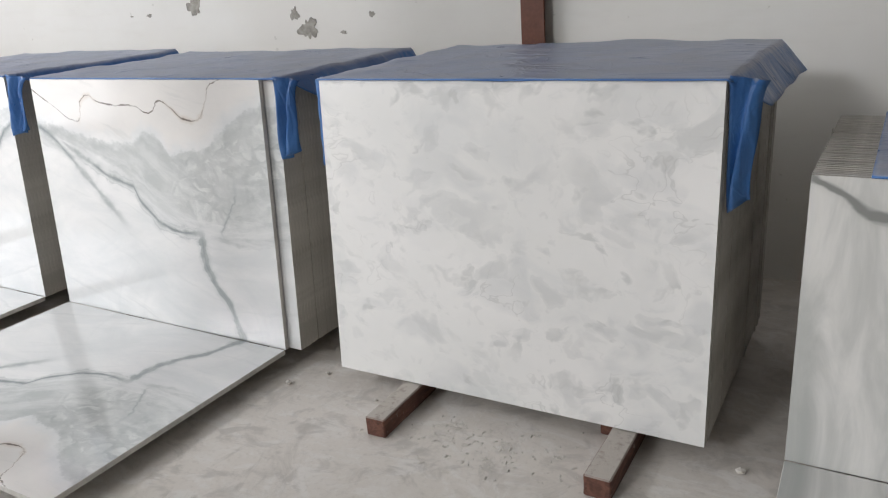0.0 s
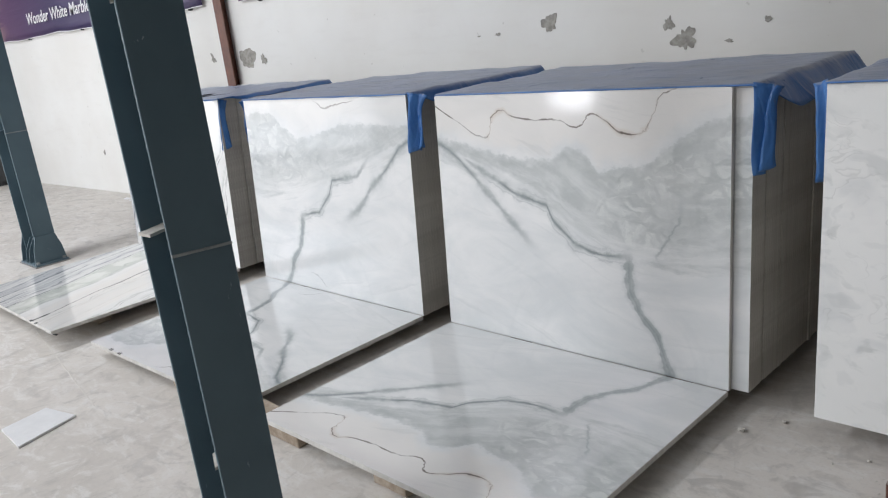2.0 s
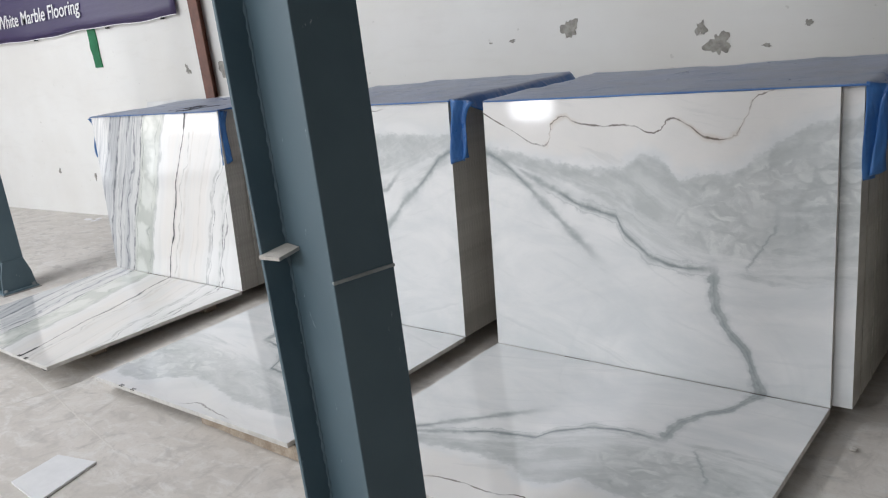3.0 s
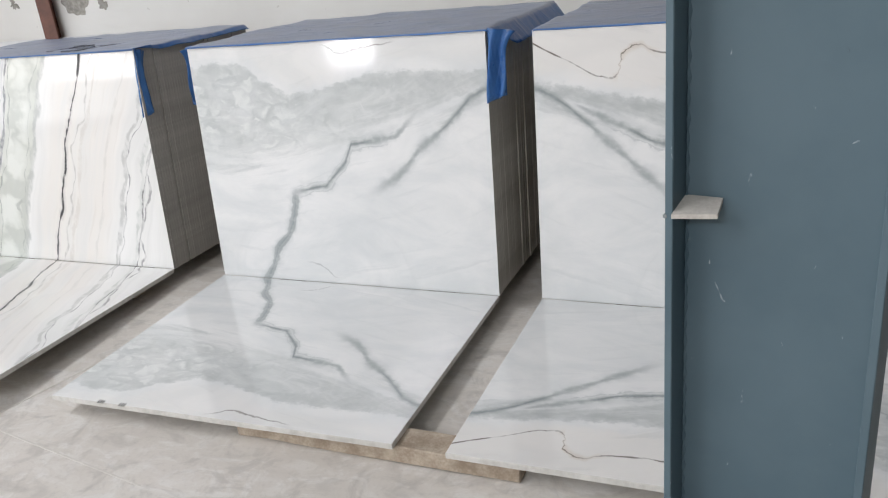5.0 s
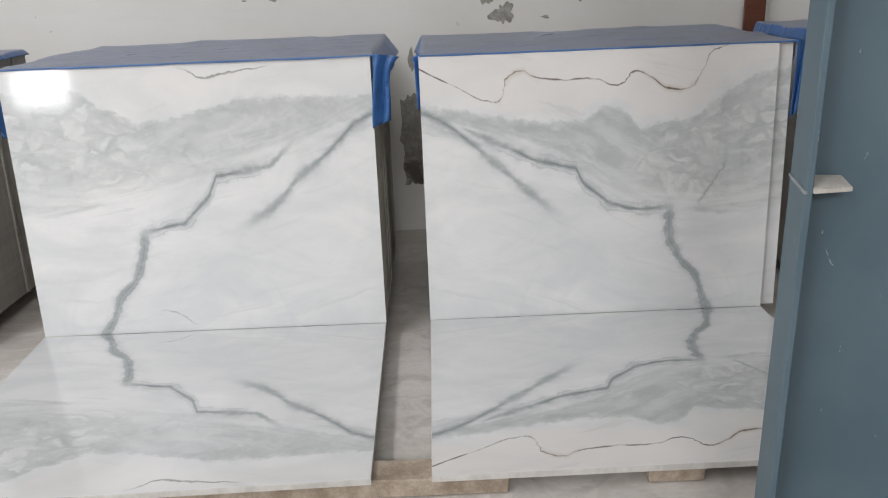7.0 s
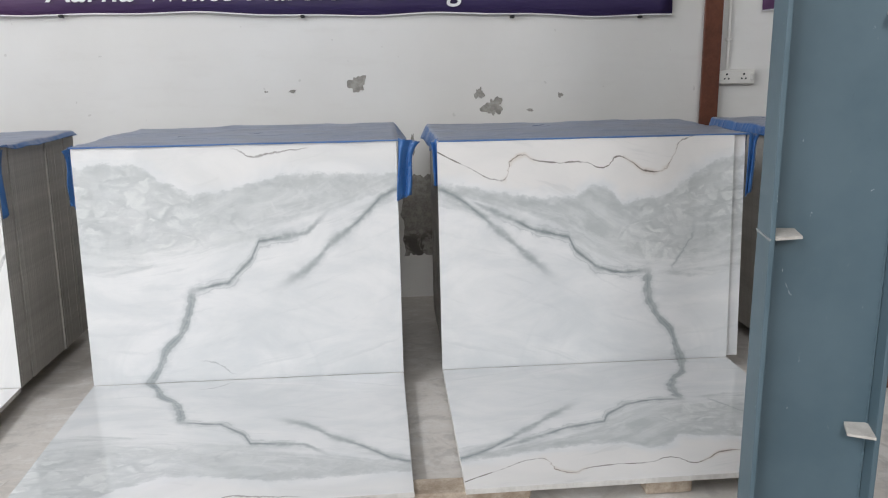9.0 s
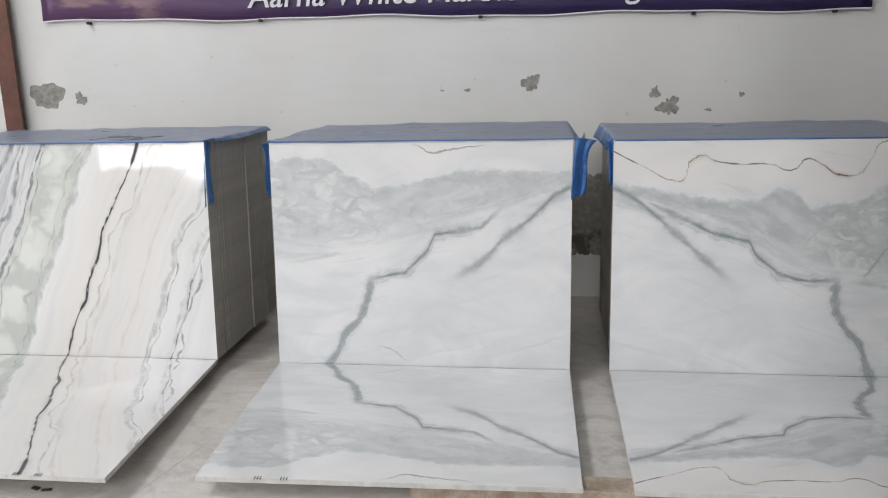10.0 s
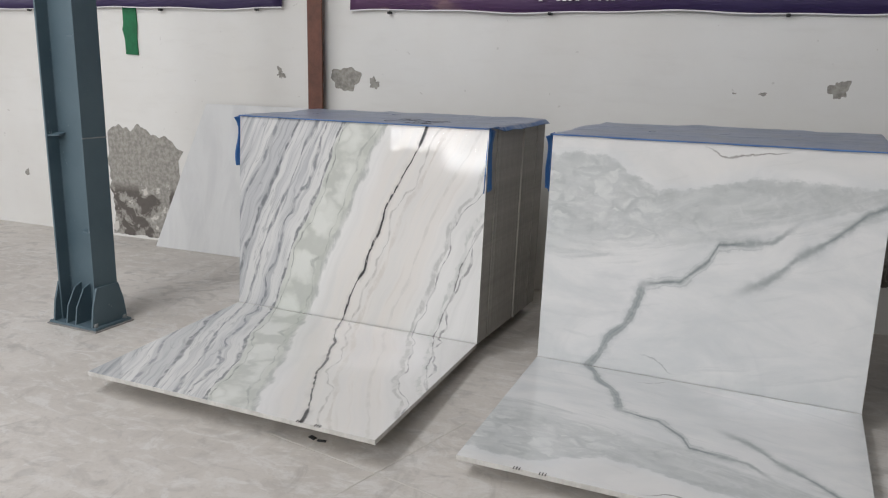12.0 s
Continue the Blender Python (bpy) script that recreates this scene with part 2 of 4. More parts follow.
def striped_marble(name):
    """White marble with slanting grey, green and black bands."""
    n = Nodes(name, 0.08)
    uv = n.coords("UV")
    u0, v0 = uv_split(n)
    w = n.math("SUBTRACT", n.noise(uv, 2.6, 2, 0.5), 0.5)
    w2 = n.math("SUBTRACT", n.noise(n.stretch(uv, 1.5, 0.6, 1), 22, 4, 0.6), 0.5)
    w3 = n.math("SUBTRACT", n.noise(n.stretch(uv, 1.2, 0.8, 1), 6, 2, 0.5), 0.5)
    lean = n.math("ADD", n.math("MULTIPLY", v0, 0.24), n.math("MULTIPLY", n.math("MULTIPLY", v0, v0), 0.07))
    s0 = n.math("SUBTRACT", u0, lean)
    s = n.math("ADD", s0, n.math("ADD", n.math("MULTIPLY", w, 0.07), n.math("ADD", n.math("MULTIPLY", w3, 0.035), n.math("MULTIPLY", w2, 0.009))))

    calm = n.math("ADD", s0, n.math("ADD", n.math("MULTIPLY", w, 0.07), n.math("MULTIPLY", w3, 0.03)))

    def grain(across, along, scale, detail, warp):
        c = n.add("ShaderNodeCombineXYZ", X=n.math("MULTIPLY", calm, across), Y=n.math("MULTIPLY", v0, along))
        return n.noise(c.outputs[0], scale, detail, 0.55, warp)

    streak = grain(11.0, 0.6, 1.6, 5, 0.5)
    fine = grain(34.0, 1.6, 1.5, 3, 0.25)
    hair = n.math("ABSOLUTE", n.math("SUBTRACT", grain(20.0, 1.5, 1.4, 2, 0.3), 0.5))
    base = n.mix(n.step(streak, 0.3, 0.7), (0.74, 0.735, 0.715), (0.85, 0.84, 0.82))
    warm = n.math("MULTIPLY", n.step(s, 0.33, 0.42), n.step(s, 0.66, 0.76, 1, 0))
    base = n.mix(n.math("MULTIPLY", warm, n.step(streak, 0.25, 0.65, 0.3, 0.9)), base, (0.79, 0.755, 0.71))
    base = n.mix(n.math("MULTIPLY", warm, n.step(fine, 0.55, 0.72, 0, 0.3)), base, (0.66, 0.62, 0.57))
    # crowded grey streaks
    left = n.step(s, 0.09, 0.20, 1, 0)
    base = n.mix(n.math("MULTIPLY", left, n.step(streak, 0.38, 0.62, 0.1, 0.8)), base, (0.49, 0.50, 0.515))
    base = n.mix(n.math("MULTIPLY", left, n.step(fine, 0.50, 0.68, 0, 0.7)), base, (0.38, 0.395, 0.41))
    base = n.mix(n.math("MULTIPLY", left, n.step(hair, 0.0, 0.020, 0.4, 0)), base, (0.27, 0.28, 0.295))
    # green-grey lumps
    green = n.math("MULTIPLY", n.step(s, 0.150, 0.170), n.step(s, 0.300, 0.325, 1, 0))
    base = n.mix(n.math("MULTIPLY", green, n.step(streak, 0.3, 0.6, 0.6, 0.95)), base, (0.65, 0.665, 0.61))
    wuv = warped_uv(n, uv, 9.0, 0.22)
    vor = n.add("ShaderNodeTexVoronoi", Scale=7.0)
    n.put(vor.inputs["Vector"], n.stretch(wuv, 1.5, 0.9, 1, -14))
    core = n.math("MULTIPLY", n.step(s, 0.165, 0.195), n.step(s, 0.255, 0.290, 1, 0))
    base = n.mix(n.math("MULTIPLY", core, n.step(vor.outputs["Distance"], 0.30, 0.62, 0.85, 0.1)), base, (0.78, 0.79, 0.745))
    base = n.mix(n.math("MULTIPLY", green, n.step(vor.outputs["Distance"], 0.50, 0.75, 0, 0.45)), base, (0.46, 0.48, 0.44))

    def line(at, width, colour, strength, lo=-0.1, hi=0.06, wander=0.0):
        nonlocal base
        d = n.math("ABSOLUTE", n.math("SUBTRACT", n.math("ADD", s, n.math("MULTIPLY", w3, wander)), at))
        wide = n.step(n.noise(n.stretch(uv, 2, 0.9, 1), 5 + 5 * at, 3, 0.6), 0.35, 0.65, width * 0.35, width * 1.4)
        f = n.math("MULTIPLY", n.step(d, n.math("MULTIPLY", wide, 0.3), wide, 1, 0), n.step(w2, lo, hi, 0.35, 1))
        base = n.mix(n.math("MULTIPLY", f, strength), base, colour)

    line(0.472, 0.020, (0.50, 0.49, 0.47), 0.4)
    line(0.472, 0.0072, (0.025, 0.025, 0.03), 0.97, -0.16, -0.02)
    line(0.517, 0.006, (0.48, 0.46, 0.43), 0.7, -0.06, 0.08, 0.06)
    line(0.545, 0.012, (0.62, 0.58, 0.53), 0.5)
    line(0.155, 0.010, (0.17, 0.18, 0.19), 0.85)
    line(0.178, 0.005, (0.26, 0.28, 0.26), 0.7, -0.03, 0.06, 0.05)
    line(0.285, 0.006, (0.38, 0.40, 0.37), 0.6, -0.03, 0.06, 0.08)
    line(0.312, 0.020, (0.47, 0.485, 0.46), 0.8)
    line(0.66, 0.010, (0.64, 0.62, 0.58), 0.5)
    line(0.750, 0.012, (0.50, 0.50, 0.48), 0.75, -0.1, 0.06, 0.03)
    line(0.765, 0.004, (0.25, 0.25, 0.25), 0.8, -0.04, 0.08, 0.04)
    line(0.825, 0.016, (0.52, 0.54, 0.51), 0.7, -0.05, 0.08, 0.03)
    line(0.835, 0.0050, (0.15, 0.15, 0.15), 0.8, -0.05, 0.07, -0.06)
    line(0.848, 0.005, (0.24, 0.24, 0.24), 0.75, -0.03, 0.06, 0.07)
    line(0.09, 0.010, (0.22, 0.23, 0.25), 0.8, -0.1, 0.06, 0.06)
    line(0.03, 0.010, (0.22, 0.23, 0.25), 0.8, -0.1, 0.06, -0.06)
    line(-0.045, 0.012, (0.20, 0.21, 0.225), 0.9)
    line(-0.13, 0.010, (0.25, 0.26, 0.28), 0.8)
    n.colour(base)
    n.rough(n.step(n.noise(uv, 5, 5), 0.3, 0.75, 0.06, 0.12))
    return n.mat


def cloudy_marble(name, kind=0):
    n = Nodes(name, (0.22, 0.12, 0.45)[kind])
    uv = n.coords("UV")
    wuv = warped_uv(n, uv, 5.0, 0.20)
    b = n.noise(uv, 2.2, 4)
    if kind == 0:
        base = n.mix(n.step(b, 0.3, 0.7), (0.79, 0.79, 0.77), (0.87, 0.86, 0.84))
        base = n.mix(n.step(n.noise(uv, 3.6, 5, 0.6, 0.8), 0.50, 0.66, 0, 0.5), base, (0.71, 0.72, 0.715))
        # grey blotches with darker rims, large and small
        for scale, at, grey, edge in ((4.2, 0.54, (0.67, 0.68, 0.675), 0.03), (7.5, 0.57, (0.61, 0.62, 0.61), 0.14), (13.0, 0.60, (0.55, 0.56, 0.545), 0.10)):
            m = n.math("SUBTRACT", n.noise(wuv, scale, 3, 0.5), at)
            patchy = n.step(n.noise(uv, 3.1 + scale * 0.1, 3), 0.38, 0.58, 0.25, 1)
            base = n.mix(n.math("MULTIPLY", patchy, n.step(m, -0.02, 0.07, 0, 0.62)), base, grey)
            rim = n.math("MULTIPLY", n.step(m, -0.014, 0.006), n.step(m, 0.006, 0.03, 1, 0))
            base = n.mix(n.math("MULTIPLY", n.math("MULTIPLY", rim, patchy), edge), base, (0.52, 0.535, 0.525))
        small = n.noise(wuv, 17, 5, 0.62)
        base = n.mix(n.step(small, 0.54, 0.70, 0, 0.4), base, (0.65, 0.66, 0.65))
        crack = n.math("ABSOLUTE", n.math("SUBTRACT", n.noise(wuv, 3.4, 4, 0.6), 0.5))
        base = n.mix(n.math("MULTIPLY", n.step(crack, 0.0, 0.007, 0.35, 0), n.step(b, 0.45, 0.6)), base, (0.48, 0.48, 0.46))
        rust = n.noise(uv, 16, 2)
        base = n.mix(n.step(rust, 0.80, 0.84, 0, 0.6), base, (0.55, 0.42, 0.36))
    else:
        u0, v0 = uv_split(n)
        st = n.noise(n.stretch(uv, 5, 0.7, 1, 8), 2.4, 5, 0.6, 0.6)
        lo, hi = ((0.58, 0.585, 0.56), (0.77, 0.76, 0.73)) if kind == 1 else ((0.64, 0.64, 0.635), (0.71, 0.71, 0.70))
        base = n.mix(n.step(st, 0.32, 0.62), lo, hi)
        if kind == 1:
            a = n.noise(wuv, 6.5, 3, 0.5)
            level = n.math("ADD", v0, n.math("MULTIPLY", n.math("SUBTRACT", a, 0.5), 0.10))
            dark = n.math("ABSOLUTE", n.math("SUBTRACT", level, n.curve(u0, [(0, 1.0), (0.05, 0.955), (0.10, 0.90), (0.18, 0.885), (0.3, 0.90), (1, 0.85)], True)))
            base = n.mix(n.step(dark, 0.0, 0.05, 0.6, 0), base, (0.50, 0.50, 0.48))
            base = n.mix(n.step(dark, 0.006, 0.022, 0.9, 0), base, (0.22, 0.225, 0.215))
            edge = n.math("ADD", u0, n.math("MULTIPLY", n.math("SUBTRACT", st, 0.5), 0.08))
            base = n.mix(n.math("MULTIPLY", n.step(edge, 0.02, 0.06, 0.6, 0), n.step(v0, 0.75, 0.5)), base, (0.40, 0.42, 0.40))
    n.colour(base)
    return n.mat


def clear_film():
    n = Nodes("clear_plastic_film", 0.06)
    n.b.inputs["Transmission Weight"].default_value = 1.0
    n.b.inputs["IOR"].default_value = 1.18
    n.colour((0.98, 0.98, 0.98))
    return n.mat


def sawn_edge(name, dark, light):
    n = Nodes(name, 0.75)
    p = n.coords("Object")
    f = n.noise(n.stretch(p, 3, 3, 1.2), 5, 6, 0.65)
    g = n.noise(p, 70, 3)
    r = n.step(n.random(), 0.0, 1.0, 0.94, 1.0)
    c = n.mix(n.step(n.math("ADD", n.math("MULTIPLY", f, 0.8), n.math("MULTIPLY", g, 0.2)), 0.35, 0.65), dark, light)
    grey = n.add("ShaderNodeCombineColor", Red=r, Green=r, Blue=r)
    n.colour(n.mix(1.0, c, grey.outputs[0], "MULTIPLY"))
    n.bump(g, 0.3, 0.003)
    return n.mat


def tarp_material():
    n = Nodes("blue_tarpaulin", 0.42)
    p = n.world_coords()
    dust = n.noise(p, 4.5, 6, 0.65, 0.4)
    fine = n.noise(n.stretch(p, 9, 70, 30), 3, 4)
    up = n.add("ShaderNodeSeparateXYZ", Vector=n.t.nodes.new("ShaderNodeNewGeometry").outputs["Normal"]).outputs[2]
    # flat-lying parts greyer: dust, plus skylight sheen put into the colour
    dust_and_sheen = n.math("MULTIPLY", n.step(n.math("ABSOLUTE", up), 0.55, 0.97), n.step(dust, 0.25, 0.7, 0.45, 0.9))
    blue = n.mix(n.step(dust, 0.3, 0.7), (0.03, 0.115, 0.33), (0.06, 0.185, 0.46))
    n.colour(n.mix(dust_and_sheen, blue, (0.37, 0.385, 0.42)))
    n.rough(n.step(dust, 0.3, 0.7, 0.27, 0.45))
    ridge = n.math("ABSOLUTE", n.math("SUBTRACT", n.noise(n.stretch(p, 1.0, 2.2, 1, 15), 2.6, 3, 0.5, 1.0), 0.5))
    ridge2 = n.math("ABSOLUTE", n.math("SUBTRACT", n.noise(n.stretch(p, 2.0, 1.0, 1, -25), 4.5, 3, 0.5, 0.6), 0.5))
    crease = n.math("ADD", n.step(ridge, 0.0, 0.09, 1, 0), n.step(ridge2, 0.0, 0.02, 0.25, 0))
    n.bump(n.math("ADD", n.math("MULTIPLY", crease, 0.5), n.math("ADD", n.math("MULTIPLY", fine, 0.05), n.noise(n.stretch(p, 1, 3, 1, 12), 5, 4, 0.55, 0.8))), 0.5, 0.012)
    return n.mat


def floor_material():
    n = Nodes("dusty_concrete", 0.62)
    p = n.world_coords()
    big = n.noise(p, 0.9, 5, 0.6, 0.3)
    strokes = n.noise(n.stretch(p, 2.0, 3.8, 1, 35), 1.9, 5, 0.68, 2.0)
    scuff = n.noise(n.stretch(p, 2.8, 1.7, 1, 20), 1.5, 6, 0.68, 1.8)
    fine = n.noise(p, 60, 4)
    c = n.mix(n.step(big, 0.3, 0.7), (0.57, 0.53, 0.48), (0.69, 0.65, 0.60))
    c = n.mix(n.step(strokes, 0.48, 0.66, 0, 0.65), c, (0.76, 0.74, 0.71))
    c = n.mix(n.step(scuff, 0.53, 0.70, 0, 0.5), c, (0.40, 0.375, 0.345))
    flake = n.noise(n.stretch(p, 1.0, 1.5, 1, 30), 7, 6, 0.6, 0.8)
    c = n.mix(n.math("MULTIPLY", n.step(flake, 0.50, 0.66, 0, 0.55), n.step(big, 0.35, 0.6, 0.25, 1)), c, (0.43, 0.405, 0.375))
    c = n.mix(n.step(flake, 0.46, 0.34, 0, 0.4), c, (0.74, 0.715, 0.68))
    c = n.mix(n.step(fine, 0.5, 0.75, 0, 0.25), c, (0.44, 0.41, 0.37))
    n.colour(c)
    n.rough(n.step(strokes, 0.3, 0.7, 0.5, 0.75))
    n.bump(n.math("ADD", n.math("MULTIPLY", fine, 0.4), strokes), 0.12, 0.01)
    return n.mat


def wall_material():
    n = Nodes("white_plaster", 0.8)
    p = n.world_coords()
    big = n.noise(p, 0.8, 5)
    roll = n.noise(n.stretch(p, 2, 2, 9), 2, 4)
    fine = n.noise(p, 45, 4)
    c = n.mix(n.step(big, 0.3, 0.7), (0.76, 0.74, 0.70), (0.82, 0.81, 0.78))
    c = n.mix(n.step(roll, 0.5, 0.8, 0, 0.3), c, (0.72, 0.70, 0.66))
    speck = n.noise(p, 20, 2)
    c = n.mix(n.step(speck, 0.74, 0.78, 0, 0.5), c, (0.55, 0.53, 0.49))
    n.colour(c)
    n.bump(n.math("ADD", fine, n.math("MULTIPLY", big, 2)), 0.12, 0.006)
    return n.mat


def render_patch_material():
    n = Nodes("bare_cement_render", 0.9)
    p = n.world_coords()
    a = n.noise(p, 7, 6, 0.65, 0.5)
    b = n.noise(p, 30, 5, 0.7)
    z = n.add("ShaderNodeSeparateXYZ", Vector=p).outputs[2]
    c = n.mix(n.step(b, 0.35, 0.65), (0.27, 0.255, 0.23), (0.42, 0.40, 0.36))
    wet = n.math("MULTIPLY", n.step(a, 0.47, 0.54), n.step(z, 0.36, 0.46, 1, 0))
    c = n.mix(n.math("MULTIPLY", wet, 0.9), c, (0.11, 0.095, 0.085))
    c = n.mix(n.math("MULTIPLY", n.step(a, 0.40, 0.36), n.step(z, 0.40, 0.5, 0.9, 0)), c, (0.68, 0.65, 0.60))
    n.colour(c)
    n.bump(n.math("ADD", a, b), 0.5, 0.01)
    return n.mat


def column_paint():
    n = Nodes("blue_grey_steel_paint", 0.42)
    p = n.coords("Object")
    a = n.noise(p, 3, 5)
    b = n.noise(n.stretch(p, 14, 14, 5), 2.2, 5, 0.7, 0.8)
    c = n.mix(n.step(a, 0.3, 0.7), (0.072, 0.118, 0.145), (0.10, 0.15, 0.178))
    c = n.mix(n.step(b, 0.67, 0.72, 0, 0.75), c, (0.42, 0.46, 0.47))
    c = n.mix(n.step(b, 0.30, 0.25, 0, 0.5), c, (0.05, 0.06, 0.065))
    n.colour(c)
    n.rough(n.step(a, 0.3, 0.7, 0.48, 0.65))
    n.bump(n.noise(p, 30, 4), 0.08, 0.005)
    return n.mat


def banner_material():
    n = Nodes("printed_purple_vinyl", 0.35)
    p = n.coords("Object")
    sep = n.add("ShaderNodeSeparateXYZ", Vector=p)
    x = sep.outputs[0]
    c = n.mix(n.step(x, 0.2, 2.6), (0.12, 0.055, 0.13), (0.045, 0.03, 0.10))
    sweep = n.noise(n.stretch(p, 1, 1, 3.0), 2.2, 4, 0.55, 0.6)
    c = n.mix(n.math("MULTIPLY", n.step(x, 1.0, 0.5), n.step(sweep, 0.48, 0.62, 0, 0.6)), c, (0.42, 0.27, 0.25))
    n.colour(c)
    n.bump(n.noise(n.stretch(p, 1, 1, 9), 2.5, 4), 0.25, 0.02)
    return n.mat


M_VEIN = veined_marble(
    "veined_marble_rust_thread", 0.9,
    [(0, 0.80), (0.045, 0.776), (0.092, 0.735), (0.149, 0.672), (0.234, 0.574), (0.311, 0.482), (0.378, 0.415), (1, 0.0)],
    [(0.12, 0.735), (0.264, 0.648), (0.311, 0.614), (0.433, 0.580), (0.46, 0.515), (0.533, 0.441), (0.592, 0.413), (0.715, 0.417), (1, 0.40)],
    [(0, 0.835), (0.015, 0.831), (0.14, 0.80), (0.22, 0.74), (0.30, 0.713), (0.417, 0.709), (1, 0.66)],
    [(0, 0.81), (0.075, 0.817), (0.207, 0.776), (0.341, 0.747), (0.456, 0.743), (0.513, 0.791), (0.571, 0.777), (0.619, 0.712), (0.686, 0.735), (0.763, 0.745), (0.821, 0.806), (0.897, 0.854), (1, 0.92)],
    [(0, 0.77), (0.111, 0.729), (0.226, 0.688), (0.436, 0.592), (0.591, 0.472), (0.728, 0.429), (1, 0.44)], (0.60, 0.55, 0.95), 0.6)
M_VEIN_B = veined_marble(
    "veined_marble", 0.0,
    [(0, 0.80), (0.052, 0.77), (0.128, 0.669), (0.223, 0.574), (0.30, 0.465), (0.357, 0.429), (1, 0.0)],
    [(0.24, 0.69), (0.296, 0.625), (0.444, 0.600), (0.474, 0.52), (0.551, 0.424), (0.672, 0.399), (1, 0.38)],
    [(0, 0.822), (0.07, 0.786), (0.145, 0.764), (0.218, 0.706), (0.342, 0.673), (0.40, 0.664), (1, 0.64)],
    [(0, 0.875), (0.126, 0.864), (0.254, 0.878), (0.364, 0.868), (0.473, 0.835), (0.565, 0.796), (0.653, 0.803), (0.739, 0.864), (0.789, 0.911), (0.858, 0.924), (1, 0.926)],
    [(0, 0.80), (0.221, 0.696), (0.48, 0.619), (0.664, 0.551), (0.845, 0.521), (1, 0.526)], (0.45, 0.35, 0.78), 0.3)
M_STRIPE = striped_marble("striped_marble")
M_CLOUD = cloudy_marble("cloudy_marble", 0)
M_BAND = cloudy_marble("banded_marble", 1)
M_LEAN = cloudy_marble("pale_marble", 2)
M_RIM = sawn_edge("clean_sawn_edge", (0.56, 0.54, 0.50), (0.71, 0.69, 0.65))
# stack sides: dust, with their shade worked into a darker colour
M_EDGE = sawn_edge("shaded_sawn_edge", (0.42, 0.40, 0.36), (0.58, 0.555, 0.51))
M_EDGE_A = sawn_edge("dusty_shaded_edge", (0.34, 0.325, 0.30), (0.48, 0.46, 0.43))
M_FILM = clear_film()
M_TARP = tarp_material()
M_FLOOR = floor_material()
M_WALL = wall_material()
M_PATCH = render_patch_material()
M_COLUMN = column_paint()
M_BANNER = banner_material()
M_POST = plain("rust_brown_paint", (0.10, 0.035, 0.02), (0.17, 0.06, 0.035), 9, 0.5)
M_TIMBER = plain("dusty_timber", (0.29, 0.225, 0.165), (0.52, 0.44, 0.35), 14, 0.85, 0.4)


def dusty_timber(name, dark, light, dust):
    n = Nodes(name, 0.8)
    p = n.world_coords()
    f = n.noise(n.stretch(p, 12, 3, 12), 3, 5, 0.65, 0.5)
    g = n.noise(p, 35, 5, 0.7)
    up = n.add("ShaderNodeSeparateXYZ", Vector=n.t.nodes.new("ShaderNodeNewGeometry").outputs["Normal"]).outputs[2]
    lies = n.math("MULTIPLY", n.step(up, 0.5, 0.9), n.step(g, 0.3, 0.5, 0.55, 0.95))
    c = n.mix(n.step(f, 0.35, 0.65), dark, light)
    c = n.mix(n.step(g, 0.6, 0.7, 0, 0.5), c, dust)
    n.colour(n.mix(lies, c, dust))
    n.bump(n.math("ADD", f, g), 0.5, 0.004)
    return n.mat


M_TIMBER_RED = dusty_timber("red_brown_timber", (0.085, 0.035, 0.025), (0.17, 0.075, 0.05), (0.50, 0.465, 0.42))
M_DUST = plain("pale_cement_dust", (0.44, 0.41, 0.37), (0.60, 0.57, 0.52), 22, 0.9, 0.3)
M_CRUMB = plain("broken_stone", (0.55, 0.52, 0.47), (0.72, 0.69, 0.64), 30, 0.9)
M_TILE = plain("white_tile", (0.76, 0.76, 0.76), (0.84, 0.84, 0.84), 4, 0.3, 0.02)
M_GREEN = plain("green_cloth_tape", (0.005, 0.11, 0.04), (0.01, 0.17, 0.065), 10, 0.7)
M_PLASTIC = plain("white_plastic", (0.72, 0.70, 0.65), (0.80, 0.78, 0.73), 6, 0.4, 0.02)
M_DARK = plain("dark_slot", (0.02, 0.02, 0.02), (0.04, 0.04, 0.04), 6, 0.6)
M_BIN = plain("dark_grey_steel", (0.03, 0.032, 0.034), (0.06, 0.062, 0.065), 5, 0.55, 0.1)
M_WHITE = plain("white_print", (0.78, 0.77, 0.78), (0.82, 0.81, 0.82), 6, 0.5, 0.0)
M_ROOF = plain("roof_sheet", (0.34, 0.34, 0.34), (0.42, 0.42, 0.41), 2, 0.6, 0.1)
M_CEMENT = plain("grey_cement", (0.20, 0.195, 0.185), (0.30, 0.29, 0.275), 1.5, 0.85, 0.2)
M_JOINT = plain("mortar_joint", (0.58, 0.55, 0.50), (0.70, 0.67, 0.62), 30, 0.9)
M_CEMENT_PALE = plain("pale_cement", (0.32, 0.31, 0.295), (0.42, 0.41, 0.39), 1.5, 0.85, 0.2)
M_WELD = plain("grey_primer", (0.20, 0.22, 0.22), (0.32, 0.34, 0.34), 20, 0.6)

# ---------------------------------------------------------------- mesh helpers


def part(name, bm, material, parent=None, label=""):
    me = bpy.data.meshes.new(name)
    bm.to_mesh(me)
    bm.free()
    for m in material if isinstance(material, (list, tuple)) else [material]:
        me.materials.append(m)
    ob = new(name, me)
    if parent:
        ob.parent = parent
    return tagged(ob, label)


